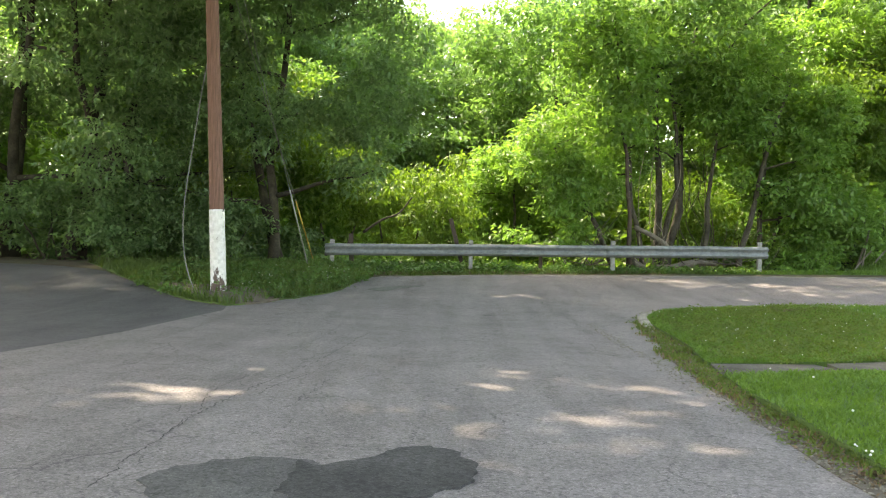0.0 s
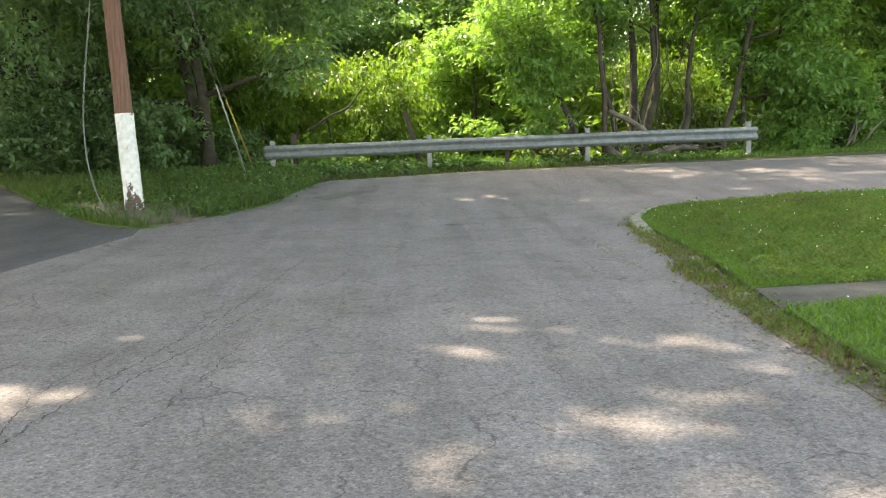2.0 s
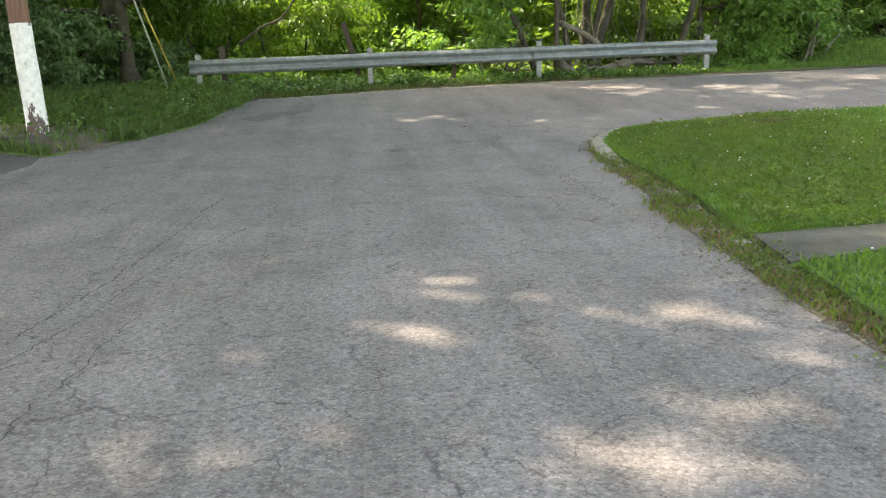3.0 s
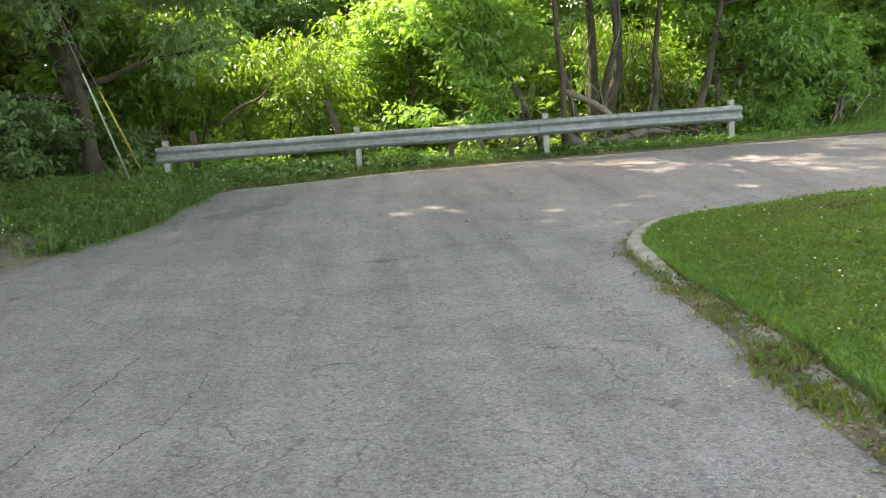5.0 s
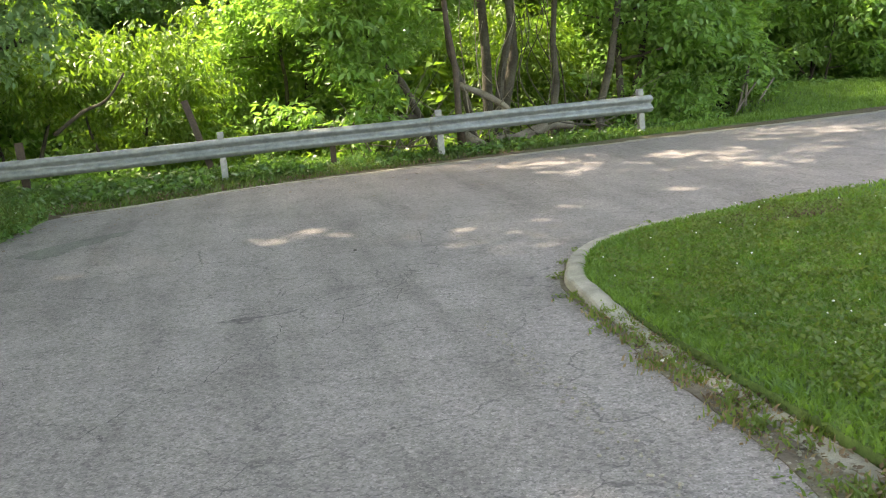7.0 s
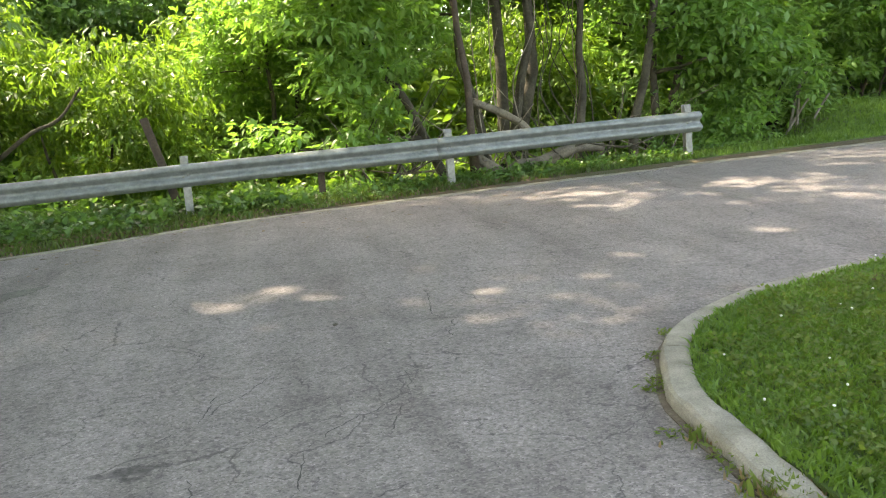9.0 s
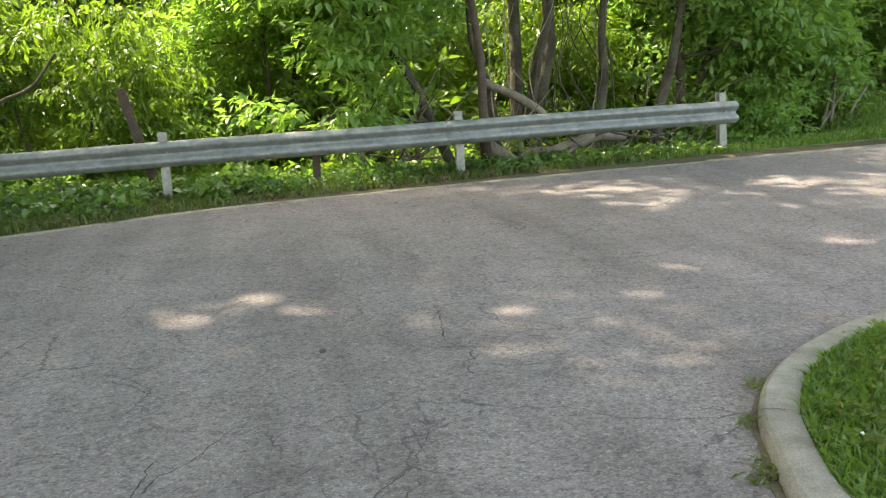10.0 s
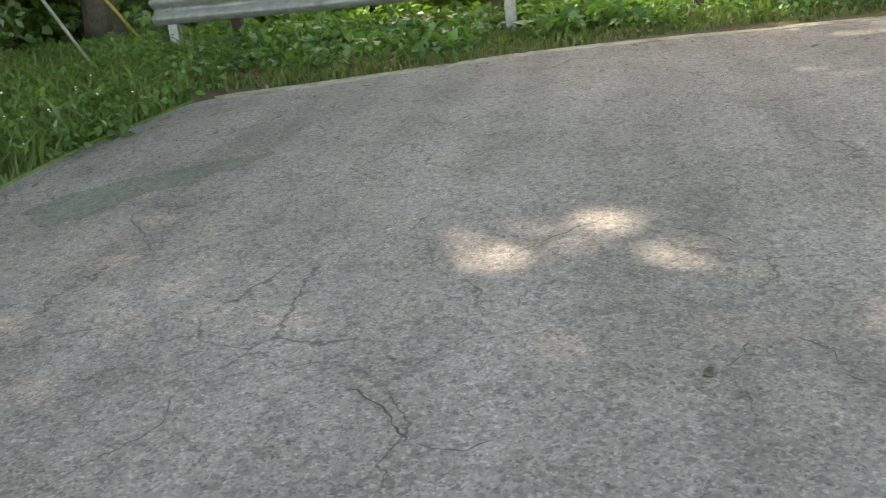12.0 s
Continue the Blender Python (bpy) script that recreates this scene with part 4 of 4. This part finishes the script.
        ts += [k + np.array([[0, 1, 2]]), k + np.array([[0, 2, 3]]), k + np.array([[3, 2, 4]])]
        o += n * 5
    return tagged(new(name, mesh_tris(name, np.concatenate(vs), np.concatenate(ts), material)), label, category, kind="stuff")


def off_soil(p):
    return p[~inside(p[:, 0], p[:, 1], worn) | (np.random.default_rng(1).random(len(p)) < 0.05)]


blades("lawn_grass", [(strewn(lawn_a, 100000, 1, (2.8, 9.3, 6.6, 17.4)), 0.025, 0.055), (strewn(lawn_a, 36000, 2, (6.6, 10, 14, 18.5)), 0.03, 0.065),
                      (strewn(lawn_b, 36000, 3, (2.4, 3.2, 5.2, 9.6)), 0.02, 0.05), (strewn(lawn_b, 15000, 4, (5.2, 5, 10, 10.5)), 0.02, 0.05)],
       lawn_z, L_GRASS, "short mown green grass of the lawn", 61, lean=1.6, wide=0.008)
blades("verge_grass", [(off_soil(strewn(verge_l, 34000, 5, (-7.5, 15, -1.4, 24.4))), 0.04, 0.17), (off_soil(strewn(verge_l, 9000, 6)), 0.08, 0.26)], lambda x, y: land_z(x, y) + 0.02, L_TALL, "long unmown grass on the verge", 62, lean=1.1, wide=0.014)
blades("verge_grass", [(strewn(verge_r, 40000, 7, (6.5, 23, 20, 31)), 0.03, 0.09), (strewn(verge_r, 9000, 8, (18, 24, 40, 31)), 0.04, 0.12)], lambda x, y: land_z(x, y) + 0.02, L_GRASS, "mown grass on the sunny verge", 63, wide=0.018)
edge_strip = [(-1.5, 21.35), (-0.9, 21.5), (0.1, 21.9), (1.2, 22.45), (3.1, 22.8), (5.6, 23.1), (8.1, 23.4), (9, 23.5), (9, 24.5), (4, 24.3), (0, 24.0), (-3, 24.2), (-2.2, 21.8)]
blades("edge_grass", [(strewn(edge_strip, 16000, 9), 0.03, 0.11)], lambda x, y: land_z(x, y), L_TALL, "thin grass along the road's edge under the guardrail", 64, lean=1.0, wide=0.012)
gut_poly = [(a[0], a[1]) for a in gutter_line]
r_ = np.random.default_rng(12)
tufts = strewn(gut_poly, 170, 10, (2.2, 3.5, 3.4, 14.4))
gp = np.concatenate([t + r_.normal(0, 0.055, (60, 2)) for t in tufts])
gp = gp[gp[:, 0] > np.interp(gp[:, 1], [a[1] for a in EDGE_EAST[:60]], [a[0] for a in EDGE_EAST[:60]]) + 0.1]
blades("gutter_weeds", [(gp[::2], 0.015, 0.062)], lambda x, y: base_z(x, y) + 0.005, L_WEED, "straggling weeds and dry grass between kerb and road", 65, "weeds", 0.9, 0.01)


def clear_of_posts(p):
    keep = np.ones(len(p), bool)
    for px, _ in POSTS + [(2.53, 0)]:
        keep &= ~((np.abs(p[:, 0] - px) < 0.28) & (p[:, 1] < 23.75))
    return p[keep]


def low_leaves(name, pts, zf, lift, clump, per, leaf, material, label, seed, category="ground cover", flat=0.4, droop=0.2, width=0.7):
    r = np.random.default_rng(seed)
    z = zf(pts[:, 0], pts[:, 1])
    c = np.stack([pts[:, 0], pts[:, 1], z + r.uniform(lift[0], lift[1], len(pts))], 1)
    v, t = leaves_at(c, np.full(len(pts), clump), per, leaf, seed, droop, flat, width)
    v[:, 2] = np.maximum(v[:, 2], zf(v[:, 0], v[:, 1]) + 0.005)
    return tagged(new(name, mesh_tris(name, v, t, material)), label, category, kind="stuff")


cover_w = [(-3.4, 23.0), (-1.6, 21.9), (0.0, 22.3), (1.0, 22.75), (2.0, 23.0), (2.2, 25.5), (1, 27.5), (-3, 27.5), (-5.5, 26)]
cover_e = [(1.8, 23.0), (5.5, 23.35), (8.3, 23.8), (9.2, 24.6), (9.4, 26.5), (6, 27.5), (1.5, 27.5)]
low_leaves("ground_cover", clear_of_posts(strewn(cover_w, 1200, 21)), land_z, (0.0, 0.17), 0.2, 13, 0.115, L_COVER, "broad-leaved green ground cover under the guardrail", 71, flat=0.3, droop=0.1, width=0.8)
low_leaves("ground_cover", clear_of_posts(strewn(cover_e, 760, 22)), land_z, (0.0, 0.12), 0.18, 18, 0.085, L_COVER, "small-leaved green weeds below the guardrail", 72)
wood_floor = [(-26, 24), (-10, 23.4), (-6, 24.1), (-3, 25), (-2, 28), (10, 28), (11, 26), (20, 29.5), (45, 32), (45, 42), (-26, 42)]
low_leaves("undergrowth", strewn(wood_floor, 1500, 23), land_z, (0.05, 0.7), 0.45, 26, 0.15, L_MID, "leafy undergrowth on the wood's floor", 73, "undergrowth")
low_leaves("verge_weeds", off_soil(strewn(verge_l, 900, 24, (-6.5, 16.5, -1.6, 24.4))), land_z, (0.03, 0.16), 0.18, 24, 0.075, L_COVER, "low leafy weeds in the verge grass", 74, "weeds")
low_leaves("clover", strewn([(a[0] + 0.16, a[1] - 0.1) for a in lawn_a], 1100, 25, (2.9, 9.5, 7, 17.2)), lawn_z, (0.025, 0.055), 0.11, 24, 0.03, L_WEED, "clover leaves among the lawn grass", 75, "clover", 0.3, 0.0, 0.95)
blades("dry_grass", [(gp[1::3] + 0.02, 0.015, 0.045), (gp[::4] - 0.02, 0.012, 0.03)], lambda x, y: base_z(x, y) + 0.005, L_STRAW, "dry brown grass along the road's edge", 66, "grass", 1.4, 0.009)
low_leaves("gutter_leaves", strewn(gut_poly, 150, 26, (2.3, 3.5, 3.4, 14.4)), base_z, (0.012, 0.035), 0.09, 24, 0.03, L_WEED, "small leafy weeds in the gutter", 76, "weeds", 0.5, 0.1, 0.6)
low_leaves("lawn_weeds", strewn([(a[0] + 0.2, a[1] - 0.15) for a in lawn_a], 260, 27, (2.9, 10, 6.2, 16.4)), lawn_z, (0.02, 0.045), 0.09, 12, 0.04, L_WEED, "broad-leaved weeds scattered in the lawn", 78, "weeds", 0.25, 0.0, 0.6)
kerb_weeds = np.array([(3.0, 13.55), (3.08, 14.05), (3.11, 14.4), (3.27, 15.0), (3.25, 14.93), (3.46, 15.4), (3.7, 15.75)])
low_leaves("kerb_weeds", kerb_weeds, base_z, (0.01, 0.03), 0.07, 40, 0.03, L_WEED, "small weeds growing at the foot of the kerb", 77, "weeds", 0.5, 0.0, 0.6)


def dots(name, pts, zf, lift, size, material, label, category, seed, squash=0.8):
    """Small lumps, strewn."""
    r = np.random.default_rng(seed)
    bm = bmesh.new()
    bmesh.ops.create_icosphere(bm, subdivisions=1, radius=1)
    bv = np.array([v.co[:] for v in bm.verts])
    bt = np.array([[v.index for v in f.verts] for f in bm.faces])
    bm.free()
    z = zf(pts[:, 0], pts[:, 1])
    n = len(pts)
    s = r.uniform(size[0], size[1], n)
    sc = s[:, None, None] * bv[None] * r.uniform(0.7, 1.2, (n, 1, 3)) * np.array([1, 1, squash])
    v = sc + np.stack([pts[:, 0], pts[:, 1], z + r.uniform(lift[0], lift[1], n)], 1)[:, None]
    t = bt[None] + (np.arange(n) * len(bv))[:, None, None]
    return tagged(new(name, mesh_tris(name, v.reshape(-1, 3), t.reshape(-1, 3), material)), label, category, kind="stuff")


fl = np.concatenate([strewn(lawn_a, 190, 31, (3.1, 9.8, 12, 18)), strewn(lawn_b, 90, 32, (2.5, 3.5, 8, 9.4)), np.array([2.62, 5.2]) + np.random.default_rng(4).normal(0, 0.1, (22, 2))])
dots("clover_flowers", fl, lawn_z, (0.05, 0.085), (0.005, 0.0105), M_CLOVER, "small white clover flowers in the lawn", "flowers", 81)
vf = strewn(verge_l, 50, 33, (-4, 17, -1.8, 21.5))
dots("verge_flowers", vf, land_z, (0.12, 0.24), (0.007, 0.013), M_CLOVER, "small white flowers in the verge grass", "flowers", 82)
grit = np.concatenate([strewn(gut_poly, 1300, 34, (2.2, 3.5, 3.4, 14.4)), np.stack([np.interp(np.linspace(3, 14, 500), [a[1] for a in EDGE_EAST[:60]], [a[0] for a in EDGE_EAST[:60]]), np.linspace(3, 14, 500)], 1) + np.random.default_rng(3).normal(0, 0.05, (500, 2))])
dots("grit", grit, base_z, (0.005, 0.016), (0.004, 0.014), M_CONCRETE, "loose grit and pebbles along the road's edge", "grit", 83, 0.6)

# fallen leaves and twigs on the road by the verge
rl = random.Random(5)
lit = []
for _ in range(150):
    t = rl.random()
    ex = -2.2 + 7.5 * t ** 1.3
    ey = float(np.interp(ex, [-2.2, -1.5, 0.1, 1.2, 3.1, 5.6], [19.8, 21.2, 21.7, 22.2, 22.55, 22.9])) - abs(rl.gauss(0, 0.9)) - 0.05
    lit.append((ex, ey))
lv, lt_ = leaves_at([(x, y, float(base_z(x, y)) + 0.01) for x, y in lit], np.full(len(lit), 0.03), 1, 0.095, 91, 0.0, 0.05, 0.35)
lv[:, 2] = base_z(lv[:, 0], lv[:, 1]) + 0.005 + np.abs(np.random.default_rng(2).normal(0, 0.004, len(lv)))
tagged(new("fallen_leaves", mesh_tris("fallen_leaves", lv, lt_, M_LITTER)), "dry fallen leaves and twigs strewn on the asphalt", "leaf litter", kind="stuff")
gl = strewn(gut_poly, 420, 36, (2.2, 3.5, 3.4, 14.4))
lv, lt_ = leaves_at(np.stack([gl[:, 0], gl[:, 1], base_z(gl[:, 0], gl[:, 1]) + 0.022], 1), np.full(len(gl), 0.05), 4, 0.036, 94, 0.0, 0.15, 0.5)
tagged(new("leaf_litter", mesh_tris("leaf_litter", lv, lt_, M_LITTER)), "dead brown leaves lying between kerb and road", "leaf litter", kind="stuff")
el = strewn([(-3.0, 21.2), (-1.4, 21.3), (0.1, 21.9), (1.2, 22.5), (3.1, 22.8), (5.6, 23.1), (5.6, 23.5), (0, 22.7), (-2, 22)], 500, 35)
lv, lt_ = leaves_at(np.stack([el[:, 0], el[:, 1], land_z(el[:, 0], el[:, 1]) + 0.04], 1), np.full(len(el), 0.05), 2, 0.06, 92, 0.0, 0.2, 0.5)
tagged(new("leaf_litter", mesh_tris("leaf_litter", lv, lt_, M_LITTER)), "brown leaf litter along the verge's edge", "leaf litter", kind="stuff")


# ---- cracks in the road ----
def crack(pts, width, seed):
    r = random.Random(seed)
    line = smooth_line(pts, 0.03)
    left, right = [], []
    for i, p in enumerate(line):
        a, b2 = line[max(0, i - 1)], line[min(len(line) - 1, i + 1)]
        d = np.array(b2) - np.array(a)
        d = d / (np.linalg.norm(d) + 1e-9)
        nrm = np.array([-d[1], d[0]])
        c = np.array(p) + nrm * (r.gauss(0, 0.006) + 0.02 * noise.noise(Vector((p[0] * 14, p[1] * 14, seed))) + 0.03 * noise.noise(Vector((p[0] * 4, p[1] * 4, seed))))
        w = width * (0.1 + 1.2 * r.random()) * (0.25 if i in (0, len(line) - 1) else 1)
        left.append(c + nrm * w / 2)
        right.append(c - nrm * w / 2)
    vs = [(q[0], q[1], float(base_z(q[0], q[1])) + 0.0035) for q in left + right]
    n = len(line)
    return tagged(new("road_crack", mesh_from("road_crack", vs, [(i, n + i, n + i + 1, i + 1) for i in range(n - 1)], M_CRACK)), "thin dark crack in the asphalt", "crack", kind="structure")


CRACKS = [([(-1.39, 4.58), (-1.4, 5.24), (-1.42, 6.16), (-1.32, 7.4), (-1.07, 9.18), (-0.87, 12.1)], 0.02), ([(-1.39, 5.74), (-1.46, 6.55), (-1.57, 7.36), (-1.49, 8.13)], 0.013),
          ([(-1.19, 7.2), (-1.12, 7.8), (-0.97, 8.5), (-0.84, 9.5), (-0.39, 10.8), (-0.36, 11.6)], 0.016), ([(-0.87, 6.67), (-0.81, 7.5), (-0.74, 8.4)], 0.013),
          ([(2.68, 17.7), (2.58, 17.0), (2.65, 16.76), (2.57, 16.37)], 0.016), ([(2.28, 17.0), (2.56, 16.84), (2.92, 16.71)], 0.011), ([(1.09, 15.56), (1.33, 15.88), (1.46, 16.1)], 0.014),
          ([(0.8, 15.25), (0.95, 15.36), (1.05, 15.47), (1.15, 15.85)], 0.012), ([(1.5, 14.85), (1.72, 15.12), (1.99, 15.36), (2.15, 15.61), (2.18, 15.83)], 0.013), ([(2.15, 15.75), (2.35, 15.82), (2.52, 15.91)], 0.01),
          ([(1.26, 15.17), (1.4, 15.35), (1.75, 15.6)], 0.011), ([(1.53, 14.87), (1.47, 14.5), (1.34, 14.26)], 0.015), ([(1.05, 14.79), (1.0, 14.27), (0.74, 14.09), (0.55, 13.63)], 0.014),
          ([(0.0, 13.0), (0.27, 13.46), (0.63, 13.68)], 0.012), ([(1.93, 14.94), (2.1, 15.4), (2.23, 15.8), (2.19, 15.93)], 0.01), ([(0.78, 16.91), (0.88, 16.87), (1.02, 16.67), (1.05, 16.63)], 0.012),
          ([(1.05, 16.66), (1.19, 16.59), (1.28, 16.66)], 0.01), ([(1.95, 17.02), (2.01, 17.13), (2.05, 17.2)], 0.01), ([(2.18, 17.24), (2.28, 17.17), (2.29, 17.05)], 0.01), ([(1.79, 18.24), (2.01, 18.12), (2.16, 17.94)], 0.012),
          ([(1.21, 17.91), (1.34, 18.08), (1.52, 18.26), (1.62, 18.35)], 0.012)]
for i, (p, w) in enumerate(CRACKS):
    crack(p, w * 0.6, 100 + i)


# ---- small things ----
def rock(x, y, size, seed, material, name, label, category):
    bm = bmesh.new()
    bmesh.ops.create_icosphere(bm, subdivisions=2, radius=1)
    for v in bm.verts:
        k = 1 + 0.25 * noise.noise(v.co * 1.3 + Vector((seed, 0, 0)))
        v.co = Vector((v.co.x * size[0] * k, v.co.y * size[1] * k, v.co.z * size[2] * k))
    me = bpy.data.meshes.new(name)
    bm.to_mesh(me)
    bm.free()
    me.materials.append(material)
    ob = new(name, me)
    ob.location = (x, y, float(base_z(x, y)) + size[2] * 0.7)
    ob.rotation_euler = (0, 0, seed)
    return tagged(ob, label, category)


rock(1.91, 17.01, (0.03, 0.019, 0.009), 1.2, M_STONE, "stone", "small dark stone lying on the asphalt", "stone")
for x, y, s in ((0.74, 16.51, 0.014), (0.45, 20.67, 0.028), (0.66, 19.85, 0.018), (-1.3, 19.4, 0.02)):
    rock(x, y, (s * 0.75, s * 0.5, s * 0.3), x * 3, M_CONCRETE, "pebble", "small white pebble on the asphalt", "pebble")
rock(3.02, 12.75, (0.05, 0.035, 0.012), 2.2, M_CLOVER, "paper_scrap", "crumpled white scrap among the gutter weeds", "litter")


def branch(name, pts, r0, r1, material, label, category):
    line = smooth_line(pts, 0.12)
    n = len(line)
    rad = [(r0 + (r1 - r0) * i / (n - 1)) * (1 + 0.3 * noise.noise(Vector((i * 0.6, r0 * 90, 0)))) for i in range(n)]
    v, f = tube(line, rad, 9)
    return tagged(new(name, mesh_from(name, v, f, material, True)), label, category)


def on_land(x, y, up):
    return (x, y, float(land_z(x, y)) + up)


branch("fallen_log", [(5.3, 25.2, 0.3), (5.65, 25.35, 0.52), (6.1, 25.4, 0.72), (6.45, 25.5, 0.74), (7.1, 25.6, 0.92), (7.7, 25.8, 0.9)], 0.15, 0.08, M_DEAD, "pale fallen log lying behind the guardrail", "log")
branch("fallen_log", [(5.2, 25.3, 0.95), (5.45, 25.25, 0.75), (5.75, 25.0, 0.5)], 0.11, 0.12, M_DEAD, "short pale broken log on the bank", "log")
branch("broken_limb", [(5.4, 26.0, 1.9), (5.92, 26.0, 1.66), (6.32, 25.9, 1.38), (6.5, 25.9, 1.1)], 0.06, 0.075, M_DEAD, "pale broken limb leaning among the stems", "branch")
rb = random.Random(14)
for i in range(120):
    x, y = rb.uniform(3.0, 9.3), rb.uniform(24.9, 27.4)
    a, tilt, ln = rb.uniform(0, 6.28), rb.uniform(-0.15, 1.1), rb.uniform(0.9, 2.4)
    b0 = Vector(on_land(x, y, rb.uniform(0.1, 0.5)))
    d = Vector((math.cos(a) * math.cos(tilt), math.sin(a) * 0.6 * math.cos(tilt), math.sin(tilt)))
    pts = [b0 + d * ln * t + Vector((rb.uniform(-1, 1), rb.uniform(-1, 1), rb.uniform(-1, 1))) * 0.07 for t in (0, 0.33, 0.66, 1)]
    tagged(branch("dead_branch", pts, rb.uniform(0.008, 0.022), 0.004, M_DEAD if i % 3 else M_BARK, "dry dead branch in the tangle behind the guardrail", "branch"), group="dead branches")
for i, (x, dx, h) in enumerate(((12.2, 0.45, 1.1), (12.35, 0.3, 1.25), (12.0, 0.75, 0.8), (12.6, 0.6, 0.6))):
    p0 = Vector(on_land(x, 26.9 - 0.05 * i, -0.05))
    tagged(branch("dead_branch", [p0, p0 + Vector((dx * 0.5, 0.1, h * 0.55)), p0 + Vector((dx, 0.2, h))], 0.04 - 0.005 * i, 0.02, M_DEAD, "bare pale branch propped in the bushes", "branch"), group="dead branches")
rv = random.Random(3)
for i in range(13):
    x = rv.uniform(5.6, 8.2)
    p0 = Vector(on_land(x, rv.uniform(26.0, 27.0), 0.2))
    h = rv.uniform(2.5, 5)
    pts = [p0 + Vector((rv.uniform(-0.35, 0.35), rv.uniform(-0.2, 0.2), h * t)) for t in (0, 0.25, 0.5, 0.75, 1)]
    tagged(branch("vine", pts, rv.uniform(0.01, 0.024), 0.006, M_BARKLIGHT if i % 3 == 0 else M_BARK, "bare woody vine climbing the stems", "vine"), group="vines")
branch("tree_limb", [(-2.6, 27.5, 1.6), (-2.0, 27.4, 2.0), (-1.5, 27.3, 2.2), (-1.1, 27.3, 2.7)], 0.045, 0.02, M_BARK, "dead limb caught in the young trees", "branch")
branch("bare_limb", [(8.2, 28.4, 6.6), (8.7, 28.3, 7.6), (9.2, 28.2, 8.4), (9.9, 28.0, 9.1)], 0.07, 0.03, M_BARK, "bare dark limb standing out of the crowns", "branch")
dry = strewn([(5.2, 15.6), (6.3, 15.5), (6.6, 16.0), (5.9, 16.25), (5.3, 16.0)], 2600, 41)
blades("dry_grass", [(dry, 0.02, 0.06)], lawn_z, M_LITTER, "patch of dry straw-coloured grass in the lawn", 66, lean=1.6, wide=0.008)


# ---- gaps in the crowns, through which the sun reaches the road ----
SUNNY = [(-2.15, 7.3, 0.42), (-1.75, 7.1, 0.38), (0.7, 7.95, 0.22), (0.92, 8.85, 0.16), (-0.3, 6.7, 0.16), (0.48, 6.1, 0.2), (1.57, 6.8, 0.2), (1.05, 6.5, 0.2), (1.13, 5.7, 0.22), (0.66, 5.15, 0.18), (1.9, 5.7, 0.2),
         (1.1, 17.97, 0.24), (1.4, 18.2, 0.22), (1.7, 18.4, 0.12), (1.9, 17.95, 0.12), (2.95, 16.7, 0.12), (3.07, 17.48, 0.08), (4.45, 18.0, 0.14), (5.1, 21.7, 0.2), (5.5, 21.5, 0.18), (5.6, 20.45, 0.2),
         (7.4, 21.1, 0.3), (7.95, 20.4, 0.26), (9.4, 20.1, 0.32), (2.63, 20.35, 0.12), (3.1, 20.8, 0.14), (0.35, 18.65, 0.1), (1.72, 19.4, 0.1), (2.84, 18.4, 0.1), (6.2, 18.4, 0.14), (1.76, 13.74, 0.14)]


def open_gaps():
    """Thins out the leaves that stand between the sun and the sunny places."""
    to_sun = sun.matrix_world.to_3x3() @ Vector((0, 0, 1))
    bpy.context.view_layer.update()
    r = np.random.default_rng(17)
    for ob in [o for o in bpy.data.objects if o.name.split(".")[0] == "crown"]:
        me = ob.data
        v = np.empty(len(me.vertices) * 3, np.float32)
        me.vertices.foreach_get("co", v)
        leaf = v.reshape(-1, 4, 3)
        m = np.array(ob.matrix_world)
        w = leaf.mean(1) @ m[:3, :3].T + m[:3, 3]
        k = (w[:, 2] - base_z(w[:, 0], w[:, 1])) / to_sun.z
        px, py = w[:, 0] - to_sun.x * k, w[:, 1] - to_sun.y * k
        k = (w[:, 2] - base_z(px, py)) / to_sun.z
        px, py = w[:, 0] - to_sun.x * k, w[:, 1] - to_sun.y * k
        gone = np.zeros(len(w), bool)
        for x, y, size in SUNNY:
            dx = px - x + 0.09 * np.sin(11 * py + 3 * x) + 0.04 * np.sin(23 * px)
            dy = py - y + 0.07 * np.sin(9 * px + 5 * y)
            gone |= r.random(len(w)) < 0.79 * np.exp(-(np.hypot(dx / 1.25, dy) / (size + 0.06)) ** 4)
        if gone.any():
            kept = leaf[~gone]
            q = np.arange(len(kept))[:, None] * 4
            ob.data = mesh_tris("crown", kept.reshape(-1, 3), np.concatenate([q + np.array([[0, 1, 2]]), q + np.array([[0, 2, 3]])]), me.materials[0])


open_gaps()
